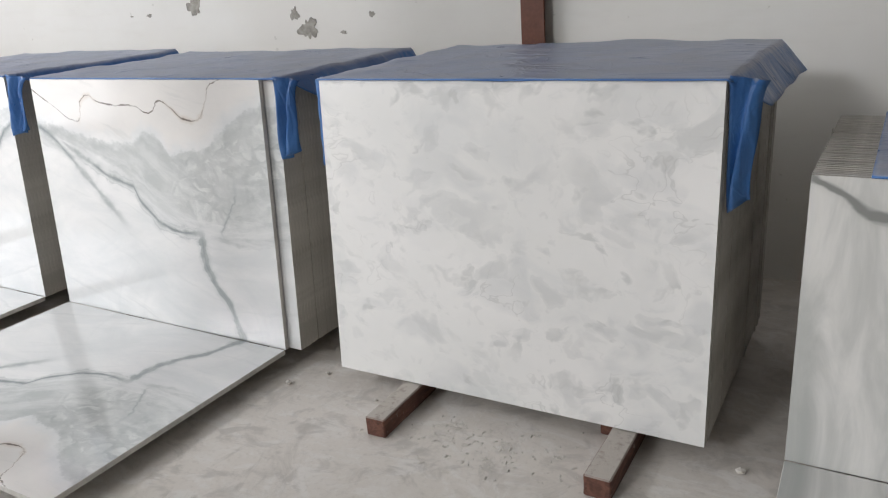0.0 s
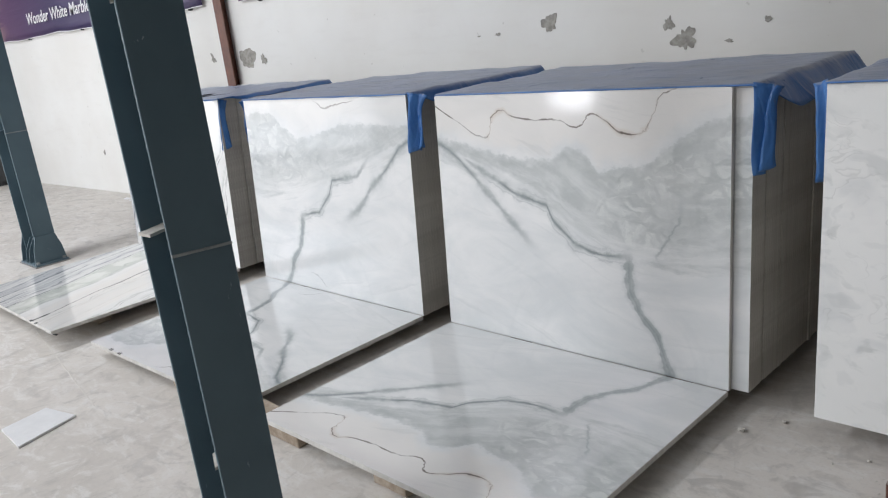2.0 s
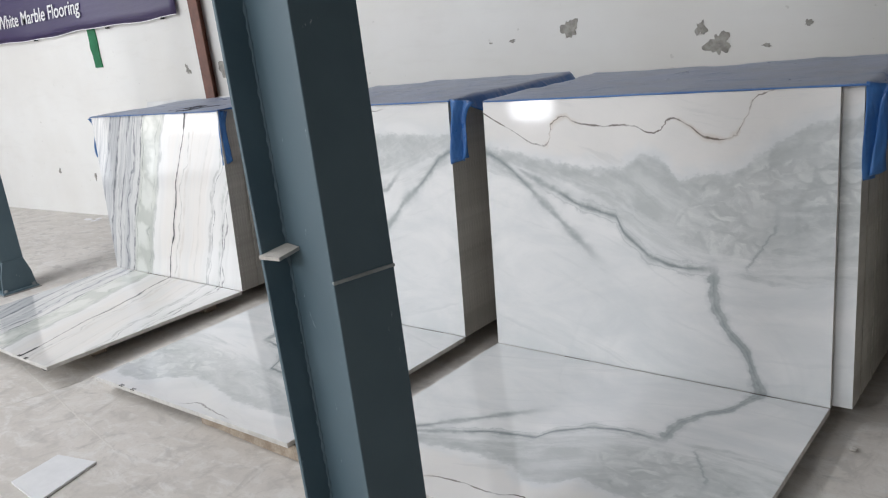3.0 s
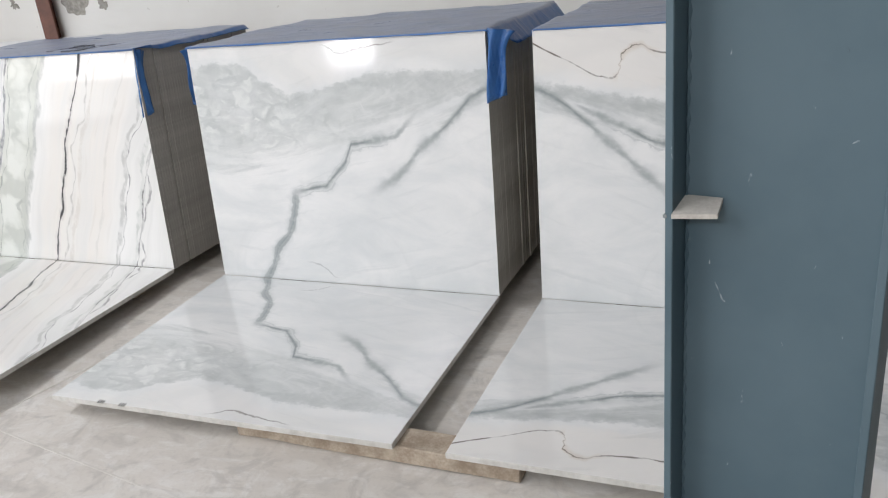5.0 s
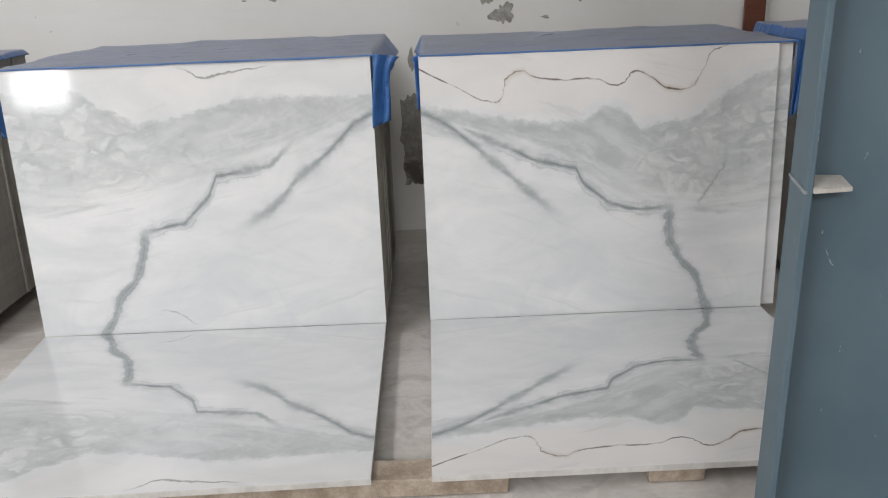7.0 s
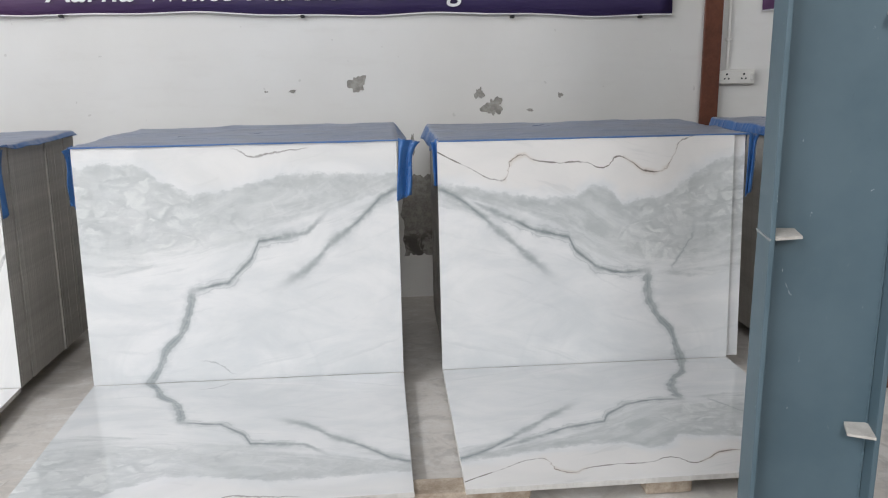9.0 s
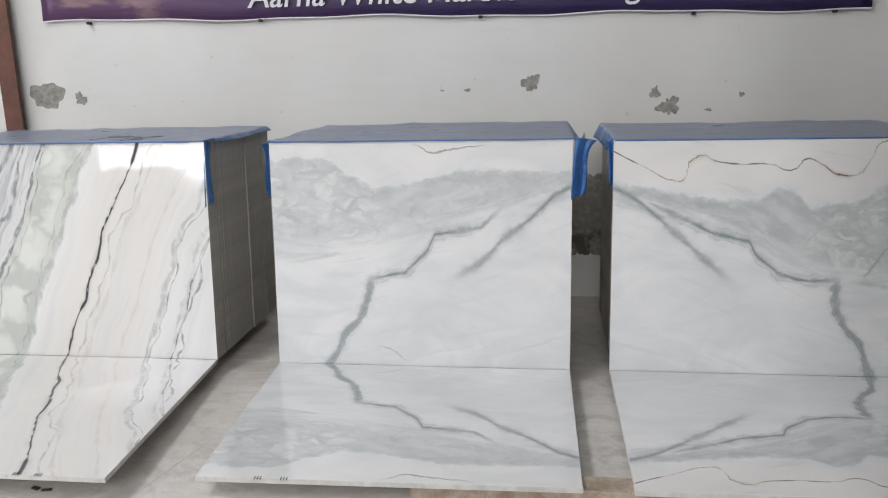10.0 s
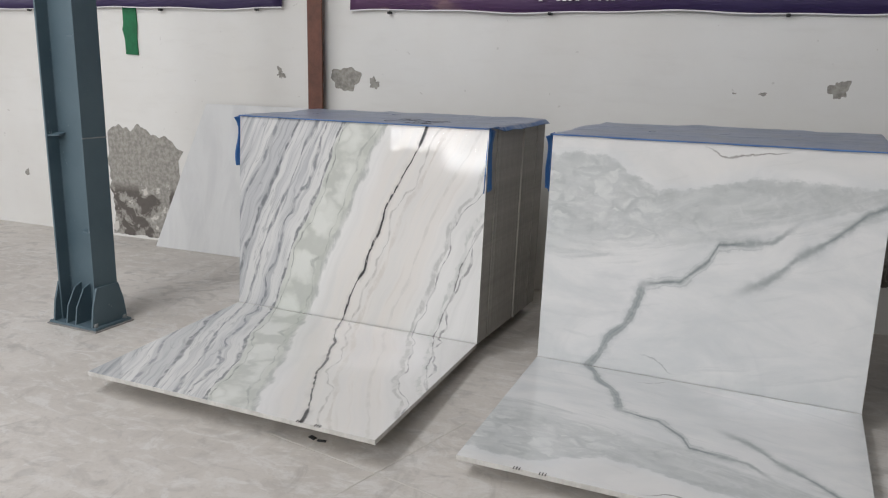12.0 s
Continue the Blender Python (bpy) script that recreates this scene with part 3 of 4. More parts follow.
def box_bm(x0, x1, y0, y1, z0, z1, bevel=0.0, segments=1):
    bm = bmesh.new()
    bmesh.ops.create_cube(bm, size=1)
    for v in bm.verts:
        v.co = Vector((x0 if v.co.x < 0 else x1, y0 if v.co.y < 0 else y1, z0 if v.co.z < 0 else z1))
    if bevel:
        bmesh.ops.bevel(bm, geom=bm.edges[:], offset=bevel, segments=segments, affect="EDGES", profile=0.5)
    return bm


def prism_bm(outline, y0, y1):
    """A flat outline in x, z, drawn out from y0 to y1."""
    bm = bmesh.new()
    a = [bm.verts.new((x, y0, z)) for x, z in outline]
    b = [bm.verts.new((x, y1, z)) for x, z in outline]
    bm.faces.new(a)
    bm.faces.new(b[::-1])
    for i in range(len(a)):
        j = (i + 1) % len(a)
        bm.faces.new((a[j], a[i], b[i], b[j]))
    bmesh.ops.recalc_face_normals(bm, faces=bm.faces)
    return bm


def structure(name, bm, material, label, category):
    return tagged(part(name, bm, material), label, category, kind="structure")


def empty(name, label, category, m, group=""):
    ob = new(name)
    ob.empty_display_size = 0.1
    ob.matrix_world = m
    return tagged(ob, label, category, group)


# ---------------------------------------------------------------- the hall
structure("floor", box_bm(X0 - 0.3, X1 + 0.3, Y0 - 0.3, Y1 + 0.3, -0.2, 0), M_FLOOR, "dusty grey trowelled concrete floor with pale smears", "floor")
structure("ground", box_bm(-60, 60, -60, 60, -0.5, -0.21), M_FLOOR, "pale dusty concrete yard around the hall", "ground")
structure("wall_north", box_bm(X0 - 0.3, X1 + 0.3, Y1, Y1 + 0.25, 0, ZC), M_WALL, "white plastered wall with peeling paint patches", "wall")
# unseen, added to close the hall; dark so little light bounces back
structure("wall_east", box_bm(X1, X1 + 0.25, Y0, Y1, 0, ZC), M_CEMENT, "unseen added side wall, dark grey to limit bounce light", "wall")
# unseen roof, added to close the hall; its slot holds the fill lamp
roof = bmesh.new()


def add_box(bm, *ext):
    b = box_bm(*ext)
    me = bpy.data.meshes.new("piece")
    b.to_mesh(me)
    b.free()
    bm.from_mesh(me)
    bpy.data.meshes.remove(me)


for ext in ((X0 - 0.3, -3.0, Y0 - 0.3, Y1 + 0.3), (-1.8, X1 + 0.3, Y0 - 0.3, Y1 + 0.3), (-3.0, -1.8, Y0 - 0.3, -7.1), (-3.0, -1.8, -1.5, Y1 + 0.3)):
    add_box(roof, *ext, ZC, ZC + 0.15)
structure("ceiling", roof, M_ROOF, "unseen grey sheet roof added over the hall, slotted for light", "ceiling")


def wall_with_holes(name, a0, a1, holes, build, label):
    """Wall pieces round rectangular holes, as one mesh."""
    bm = bmesh.new()
    cuts = sorted({a0, a1, *[h[0] for h in holes], *[h[1] for h in holes]})
    for p, q in zip(cuts, cuts[1:]):
        z = 0.0
        for h in sorted((h for h in holes if h[0] <= p and h[1] >= q), key=lambda h: h[2]):
            if h[2] > z:
                build(bm, p, q, z, h[2])
            z = h[3]
        build(bm, p, q, z, ZC)
    return structure(name, bm, M_CEMENT_PALE, label, "wall")


# unseen front wall, its grey set for bounce; high openings added for fill lamps
wall_with_holes("wall_south", X0, X1, [(-5.12, -4.24, 0.84, 1.46), (-0.3, 1.9, 4.0, 5.1), (-7.9, -5.3, 4.0, 5.1)],
                lambda bm, p, q, z0, z1: add_box(bm, p, q, Y0 - 0.25, Y0, z0, z1), "unseen added front wall, pale grey for bounce, with window openings")
wall_with_holes("wall_west", Y0, Y1, [(-7.4, -1.0, 0.0, 4.5)],
                lambda bm, p, q, z0, z1: add_box(bm, X0 - 0.25, X0, p, q, z0, z1), "grey cement side wall with a wide open gateway")

# joints in the concrete
for (ax, ay), (bx, by) in (((-0.75, -1.066), (0.6, -1.33)), ((-0.10, -0.66), (-0.42, -1.80)), ((-3.76, 0.154), (-3.2, 0.98))):
    a = math.atan2(by - ay, bx - ax)
    j = structure("trim", box_bm(0, math.hypot(bx - ax, by - ay), -0.003, 0.003, -0.004, 0.0012), M_JOINT, "thin pale joint line in the concrete floor", "floor joint")
    j.matrix_world = pose(ax, ay, 0, 0, 0, math.degrees(a))


def post(x, label):
    ob = empty("wall_post", label, "steel post", pose(x, Y1, 0), "posts on the wall")
    part("flange", box_bm(-0.057, 0.057, -0.075, -0.063, 0, ZC, 0.002), M_POST, ob)
    part("web", box_bm(-0.006, 0.006, -0.063, 0.0, 0, ZC), M_POST, ob)


post(-1.997, "rust-brown painted steel post against the white wall")
post(3.338, "rust-brown painted steel post beside the socket board")


def peeled(name, cx, cz, rx, rz, seed, label, teeth=0.35, square=1.0):
    """A ragged patch where the paint has fallen off the wall."""
    rng = random.Random(seed)
    ph = [rng.uniform(0, 6.28) for _ in range(6)]
    out = []
    for i in range(110):
        a = 2 * math.pi * i / 110
        r = 1 + (0.30 * noise.noise(Vector((3.2 * math.cos(a), 3.2 * math.sin(a), seed))) + 0.10 * noise.noise(Vector((9 * math.cos(a), 9 * math.sin(a), seed))) if rx > 0.12 else 0) + teeth * (0.5 * math.sin(2 * a + ph[0]) + 0.45 * math.sin(3 * a + ph[1]) + 0.35 * math.sin(5 * a + ph[2]) + 0.28 * math.sin(9 * a + ph[3]) + 0.08 * rng.uniform(-1, 1))
        ca, sa = math.cos(a), math.sin(a)
        out.append((cx + rx * r * math.copysign(abs(ca) ** square, ca), max(0.012, cz + rz * r * math.copysign(abs(sa) ** square, sa))))
    bm = prism_bm(out, Y1 - 0.003, Y1 + 0.01)
    tagged(part(name, bm, M_PATCH), label, "wall patch", "peeled patches", "structure")


SMALL = "small patch of bare grey cement where white paint peeled"
peeled("peeled_patch", 1.205, 1.315, 0.045, 0.05, 1, SMALL)
peeled("peeled_patch", 2.015, 1.165, 0.05, 0.055, 21, SMALL, teeth=0.45)
peeled("peeled_patch", 1.93, 1.245, 0.022, 0.035, 3, SMALL, teeth=0.5)
peeled("peeled_patch", 2.426, 1.225, 0.014, 0.016, 4, SMALL)
peeled("peeled_patch", 2.24, 1.14, 0.02, 0.008, 5, SMALL)
peeled("peeled_patch", 0.83, 1.28, 0.022, 0.008, 6, SMALL)
peeled("peeled_patch", 0.68, 1.28, 0.01, 0.005, 7, SMALL)
peeled("peeled_patch", -1.80, 1.30, 0.10, 0.085, 8, "peeled grey cement patch beside the brown post", teeth=0.22)
peeled("peeled_patch", -1.585, 1.275, 0.032, 0.036, 9, SMALL, teeth=0.4)
peeled("peeled_patch", -2.322, 1.324, 0.028, 0.03, 10, SMALL, teeth=0.7)


def damp(x0, x1, z0, z1, seed, label):
    """A tall damp patch with a ragged crown and crumbling sides."""
    def rough(t, k, size):
        return size * (noise.noise(Vector((t * k, seed, 0.3))) + 0.4 * noise.noise(Vector((t * k * 3.3, seed, 4.1))) + 0.12 * noise.noise(Vector((t * k * 9, seed, 8.7))))
    w, h = x1 - x0, z1 - z0
    out = [(x0 + w * t / 40 + rough(t / 40, 6, 0.02), z0 + max(-0.005, rough(t / 40 + 9, 5, 0.03))) for t in range(41)]
    out += [(x1 + rough(t / 24 + 3, 4, 0.09 * min(w, 1)) + 0.12 * w * (0.5 - t / 24), z0 + h * 0.72 * t / 24) for t in range(1, 24)]
    out += [(x1 - w * t / 44, z0 + h * (0.80 + 0.10 * math.sin(3.1 * t / 44)) + rough(t / 44 + 5, 3.5, 0.12 * h)) for t in range(45)]
    out += [(x0 + rough(t / 24 + 7, 4, 0.09 * min(w, 1)), z0 + h * 0.72 * (1 - t / 24)) for t in range(1, 24)]
    tagged(part("damp_patch", prism_bm(out, Y1 - 0.003, Y1 + 0.01), M_PATCH), label, "wall patch", "peeled patches", "structure")


damp(-3.97, -3.22, 0.02, 0.97, 11, "large damp patch of bare brown-grey cement near the floor")
damp(1.45, 1.72, 0.27, 0.84, 12, "damp bare cement patch low on the wall between slab stacks")
peeled("peeled_patch", 1.52, 0.95, 0.012, 0.07, 13, SMALL)
peeled("peeled_patch", -4.9, 0.45, 0.02, 0.03, 14, SMALL)
peeled("peeled_patch", -4.2, 0.40, 0.02, 0.035, 15, SMALL)

# ---------------------------------------------------------------- banners, tape, socket


def banner(x0, x1, z0, z1, label, words="", words_x=0.0, words_z=0.0, size=0.2):
    """Vinyl sheet tied to the wall, its lower hem sagging from z0 to z1."""
    ob = empty("banner", label, "banner", pose(x0, Y1 - 0.03, 0), "banners on the wall")
    bm = bmesh.new()
    n, m, top = 60, 14, 3.0
    rows = []
    for k in range(m + 1):
        row = []
        for i in range(n + 1):
            f = i / n
            low = z0 + (z1 - z0) * f + 0.008 * math.sin(f * 19) + 0.004 * math.sin(f * 47)
            g = k / m
            row.append(bm.verts.new(((x1 - x0) * f, 0.008 * math.sin(f * 23 + g * 4) * (1 - g) + 0.004 * math.sin(g * 25), low + (top - low) * g)))
        rows.append(row)
    for k in range(m):
        for i in range(n):
            bm.faces.new((rows[k][i], rows[k][i + 1], rows[k + 1][i + 1], rows[k + 1][i]))
    for f in bm.faces:
        f.smooth = True
    sheet = part("sheet", bm, M_BANNER, ob)
    sol = sheet.modifiers.new("thickness", "SOLIDIFY")
    sol.thickness = 0.002
    hem = bmesh.new()
    for i in range(n):
        f, g = i / n, (i + 1) / n
        pts = []
        for q in (f, g):
            low = z0 + (z1 - z0) * q + 0.008 * math.sin(q * 19) + 0.004 * math.sin(q * 47)
            y = 0.008 * math.sin(q * 23) - 0.002
            pts.append(((x1 - x0) * q, y, low - 0.005))
            pts.append(((x1 - x0) * q, y, low + 0.002))
        v = [hem.verts.new(p) for p in pts]
        hem.faces.new((v[0], v[2], v[3], v[1]))
    bmesh.ops.remove_doubles(hem, verts=hem.verts, dist=0.0005)
    h = part("hem", hem, M_WHITE, ob, "pale hem of the banner")
    h.modifiers.new("thickness", "SOLIDIFY").thickness = 0.002
    for f in (0.06, 0.28, 0.55, 0.8, 0.96):
        part("eyelet", box_bm((x1 - x0) * f - 0.012, (x1 - x0) * f + 0.012, -0.014, 0.02, z0 + (z1 - z0) * f - 0.022, z0 + (z1 - z0) * f - 0.006, 0.004), M_DARK, ob)
    if words:
        cu = bpy.data.curves.new("lettering", "FONT")
        cu.body, cu.size, cu.shear, cu.extrude, cu.offset = words, size, 0.22, 0.001, 0.0015
        cu.materials.append(M_WHITE)
        t = new("lettering", cu)
        t.parent = ob
        t.matrix_local = pose(words_x - x0, -0.018, words_z, 90, 0, 0)
    return ob


banner(-7.6, -2.277, 1.80, 1.765, "purple printed vinyl banner with white lettering on the wall", "Wonder White Marble Flooring", -6.02, 1.93, 0.178)
banner(-1.749, 3.092, 1.741, 1.685, "dark purple vinyl banner with white italic lettering", "Aarna White Marble Flooring", -0.46, 1.785, 0.191)
banner(3.663, 7.3, 1.703, 1.69, "dark purple vinyl banner beside the socket board")

edge_l = [(-3.722, 1.80), (-3.722, 1.66), (-3.735, 1.62), (-3.715, 1.55), (-3.712, 1.436)]
edge_r = [(-3.594, 1.432), (-3.600, 1.55), (-3.590, 1.65), (-3.596, 1.80)]
tagged(part("cloth_strip", prism_bm(edge_l + edge_r, Y1 - 0.012, Y1 - 0.002), M_GREEN), "dark green cloth strip hanging below the banner", "cloth strip")

socket = empty("socket_board", "white plastic twin socket board on the wall", "socket", pose(3.512, Y1, 1.312))
part("box", box_bm(-0.126, 0.126, -0.045, 0, -0.044, 0.044, 0.005, 2), M_PLASTIC, socket)
part("plate", box_bm(-0.12, 0.12, -0.052, -0.0455, -0.04, 0.04, 0.003, 2), M_PLASTIC, socket)
for sx in (-0.06, 0.05):
    for dx, dz, r in ((0, 0.016, 0.006), (-0.013, -0.01, 0.005), (0.013, -0.01, 0.005)):
        part("socket_hole", box_bm(sx + dx - r, sx + dx + r, -0.0535, -0.0515, dz - r, dz + r, 0.002), M_DARK, socket)
for sx in (-0.1, 0.095):
    part("switch", box_bm(sx - 0.012, sx + 0.012, -0.058, -0.0515, -0.02, 0.02, 0.003), M_PLASTIC, socket)
pipe = empty("conduit", "thin white conduit pipe above the socket board", "conduit", pose(3.47, Y1 - 0.014, 1.357))
bm = bmesh.new()
bmesh.ops.create_cone(bm, cap_ends=True, segments=14, radius1=0.011, radius2=0.011, depth=4.0)
bmesh.ops.translate(bm, verts=bm.verts, vec=(0, 0, 2.0))
part("pipe", bm, M_PLASTIC, pipe)
for z in (0.18, 0.9):
    part("clip", box_bm(-0.02, 0.02, -0.014, 0.013, z - 0.008, z + 0.008, 0.003), M_PLASTIC, pipe)

# ---------------------------------------------------------------- steel columns


def column(x, y, turn, label, hw=0.13, hd=0.066, plates=None):
    ob = empty("steel_column", label, "steel column", pose(x, y, 0, 0, 0, turn), "steel columns")
    tf = 0.012
    part("web", box_bm(-hw + tf, hw - tf, -0.005, 0.005, 0.02, ZC), M_COLUMN, ob)
    for s in (-1, 1):
        a, b = sorted((s * (hw - tf), s * hw))
        part("flange", box_bm(a, b, -hd, hd, 0.02, ZC, 0.0015), M_COLUMN, ob)
        # welds along the web
        weld = bmesh.new()
        for k in range(110):
            z = 0.05 + k * 0.03
            add_weld(weld, s * (hw - tf - 0.002), -0.008, z)
        part("weld_seam", weld, M_COLUMN, ob)
        splice = box_bm(s * hw - 0.003, s * hw + 0.003, -hd - 0.001, hd + 0.001, 0.995, 1.001, 0.001)
        part("splice_weld", splice, M_WELD, ob, "grey weld line across the flange")
    for k in range(9):
        s = -1 if k % 2 else 1
        z = 0.52 + 0.49 * k
        if s < 0:
            out = [(-hw + tf, -0.062), (-hw + tf + 0.062, -0.05), (-hw + tf + 0.055, -0.006), (-hw + tf, -0.006)]
        else:
            out = [(hw - tf, -0.062), (hw - tf - 0.062, -0.05), (hw - tf - 0.055, -0.006), (hw - tf, -0.006)]
        bm = bmesh.new()
        lo = [bm.verts.new((px, py * 1.1, z + 0.2 * py)) for px, py in out]
        hi = [bm.verts.new((px, py * 1.1, z + 0.2 * py + 0.007)) for px, py in out]
        bm.faces.new(lo)
        bm.faces.new(hi)
        for i in range(4):
            bm.faces.new((lo[i], lo[(i + 1) % 4], hi[(i + 1) % 4], hi[i]))
        bmesh.ops.recalc_face_normals(bm, faces=bm.faces)
        part("lacing_plate", bm, plates or M_DUST, ob, "small steel plate welded between the flanges")
    part("base_plate", box_bm(-0.17, 0.17, -0.12, 0.12, 0, 0.02, 0.002), M_COLUMN, ob)
    for bx in (-0.145, 0.145):
        for by in (-0.095, 0.095):
            bolt = bmesh.new()
            bmesh.ops.create_cone(bolt, cap_ends=True, segments=6, radius1=0.013, radius2=0.012, depth=0.018)
            bmesh.ops.translate(bolt, verts=bolt.verts, vec=(bx, by, 0.029))
            part("bolt", bolt, M_WELD, ob)
    part("grout_bed", box_bm(-0.18, 0.18, -0.13, 0.13, 0, 0.008, 0.003), M_CEMENT, ob, "rough mortar bed under the base plate")
    for s in (-1, 1):
        out = [(-0.115, 0.02), (0.115, 0.02), (0.10, 0.13), (0.07, 0.225), (-0.07, 0.225), (-0.10, 0.13)]
        bm = prism_bm(out, -0.006, 0.006)
        bmesh.ops.rotate(bm, verts=bm.verts, cent=(0, 0, 0), matrix=Matrix.Rotation(radians(90), 3, "Z"))
        bmesh.ops.translate(bm, verts=bm.verts, vec=(s * (hw + 0.007), 0, 0))
        part("gusset_plate", bm, M_COLUMN, ob)
        for t in (-0.045, 0.02):
            out = [(-0.115, 0.02), (-0.006, 0.02), (-0.006, 0.22), (-0.05, 0.2), (-0.10, 0.11)]
            bm = prism_bm(out, -0.004, 0.004)
            bmesh.ops.rotate(bm, verts=bm.verts, cent=(0, 0, 0), matrix=Matrix.Rotation(radians(90), 3, "Z"))
            if s > 0:
                bmesh.ops.scale(bm, verts=bm.verts, vec=(1, -1, 1))
                bmesh.ops.recalc_face_normals(bm, faces=bm.faces)
            bmesh.ops.translate(bm, verts=bm.verts, vec=(t, 0, 0))
            part("stiffener", bm, M_COLUMN, ob)
    return ob


def add_weld(bm, x, y, z):
    r = 0.003 + 0.0015 * random.random()
    v = [bm.verts.new((x + a * r, y + b * r, z + c * 0.02)) for a, b, c in ((-1, 0.6, 0), (1, 0.6, 0), (0, -1, 0), (0, 0.2, 1), (0, 0.2, -1))]
    for i, j in ((0, 2), (2, 1), (1, 0)):
        bm.faces.new((v[i], v[j], v[3]))
        bm.faces.new((v[j], v[i], v[4]))


column(2.2835, -1.638, -15.1, "blue-grey painted steel column with welded plates", 0.1455, 0.0615)
column(-2.39, -0.375, -2, "blue-grey steel column on a gusseted base plate", 0.132, 0.075, M_COLUMN)

# ---------------------------------------------------------------- stacks of marble slabs
LEAN = -3.6


def slab_bm(w, h, th, flip=False, lay=False):
    """One slab standing on z = 0 with its polished face at y = 0; lay: the uv runs for a slab that lies on its back."""
    bm = box_bm(0, w, 0, th, 0, h, 0.00025)
    layer = bm.loops.layers.uv.new("UVMap")
    for f in bm.faces:
        f.material_index = 0 if abs(f.normal.y) > 0.9 else 1
        for l in f.loops:
            u, v = l.vert.co.x / w, l.vert.co.z / h
            l[layer].uv = (1 - u if flip else u, v)
    return bm


def stack(name, label, bl, br, h, depth, face, edge, flip=False, zb=0.075, seed=1, jitter=0.004, ladder=0.0):
    rng = random.Random(seed)
    w = math.hypot(br[0] - bl[0], br[1] - bl[1])
    turn = math.degrees(math.atan2(br[1] - bl[1], br[0] - bl[0]))
    ob = empty("marble_slab_stack", label, "marble slab stack", pose(bl[0], bl[1], zb, 0, 0, turn), "stacks of marble slabs")
    th, pitch = 0.018, 0.01804
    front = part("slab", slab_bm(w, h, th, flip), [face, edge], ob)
    front.rotation_euler = (radians(LEAN), 0, 0)
    behind = slab_bm(w, h, th)
    for f in behind.faces:
        f.material_index = 0
    inner = bpy.data.meshes.new("slab")
    behind.to_mesh(inner)
    behind.free()
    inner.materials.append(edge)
    n = int(depth / pitch) + 1
    for i in range(1, n):
        o = new("slab", front.data if i == 1 else inner)
        o.parent = ob
        step_out = jitter * (1.8 if rng.random() < 0.09 else 0.12)
        o.matrix_local = pose(rng.uniform(-step_out, step_out), i * pitch, rng.uniform(-0.0015, 0.0006) + ladder * rng.random(), LEAN, 0, 0)
    for bx in (0.22, 0.78):
        x = w * bx
        b = empty("timber_bearer", "dusty square timber bearer under a marble stack", "timber", pose(bl[0], bl[1], 0, 0, 0, turn), "timber bearers")
        part("beam", box_bm(x - 0.045, x + 0.045, 0.06, depth, 0, zb - 0.002, 0.004), M_TIMBER_RED, b)
    return ob, w, turn


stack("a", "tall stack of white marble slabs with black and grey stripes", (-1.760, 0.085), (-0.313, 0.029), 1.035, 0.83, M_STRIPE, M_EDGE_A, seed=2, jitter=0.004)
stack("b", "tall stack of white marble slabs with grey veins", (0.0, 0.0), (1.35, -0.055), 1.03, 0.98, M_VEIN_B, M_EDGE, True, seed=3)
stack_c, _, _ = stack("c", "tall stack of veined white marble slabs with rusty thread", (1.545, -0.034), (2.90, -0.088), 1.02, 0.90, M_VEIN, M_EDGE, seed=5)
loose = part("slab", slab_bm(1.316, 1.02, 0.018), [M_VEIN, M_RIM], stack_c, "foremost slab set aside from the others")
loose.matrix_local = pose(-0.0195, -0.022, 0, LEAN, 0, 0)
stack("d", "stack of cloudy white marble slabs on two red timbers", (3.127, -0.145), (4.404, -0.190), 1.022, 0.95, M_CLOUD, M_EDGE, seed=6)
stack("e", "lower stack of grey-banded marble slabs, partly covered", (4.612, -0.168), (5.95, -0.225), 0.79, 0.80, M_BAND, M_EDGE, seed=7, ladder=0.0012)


def lying(label, corners, face, flip, thick=0.018):
    """A slab lying before its stack: back left, back right, front right, front left, at the height of its top."""
    bm = bmesh.new()
    layer = bm.loops.layers.uv.new("UVMap")
    top = [bm.verts.new(c) for c in corners]
    low = [bm.verts.new((c[0], c[1], c[2] - thick)) for c in corners]
    uvs = [(0, 0), (1, 0), (1, 1), (0, 1)]
    f = bm.faces.new(top[::-1])
    f.material_index = 0
    for l in f.loops:
        u, v = uvs[top.index(l.vert)]
        l[layer].uv = (1 - u if flip else u, v)
    g = bm.faces.new(low)
    g.material_index = 1
    for i in range(4):
        j = (i + 1) % 4
        bm.faces.new((top[i], top[j], low[j], low[i])).material_index = 1
    bmesh.ops.recalc_face_normals(bm, faces=bm.faces)
    rim = [e for e in bm.edges if e.verts[0] in top and e.verts[1] in top]
    bmesh.ops.bevel(bm, geom=rim, offset=0.0015, segments=1, affect="EDGES", material=1)
    ob = part("display_slab", bm, [face, M_RIM])
    return tagged(ob, label, "marble slab", "slabs lying before the stacks")


lying("polished striped marble slab lying before its stack", [(-1.76, 0.078, 0.077), (-0.313, 0.022, 0.077), (-0.25, -1.15, 0.115), (-1.66, -1.075, 0.095)], M_STRIPE, False)
lying("polished grey-veined marble slab lying before its stack", [(0.0, -0.006, 0.077), (1.35, -0.061, 0.077), (1.318, -1.079, 0.077), (0.02, -1.068, 0.082)], M_VEIN_B, True)
lying("polished veined marble slab lying on timber", [(1.525, -0.061, 0.077), (2.84, -0.114, 0.077), (2.80, -1.125, 0.077), (1.484, -1.083, 0.075)], M_VEIN, False)
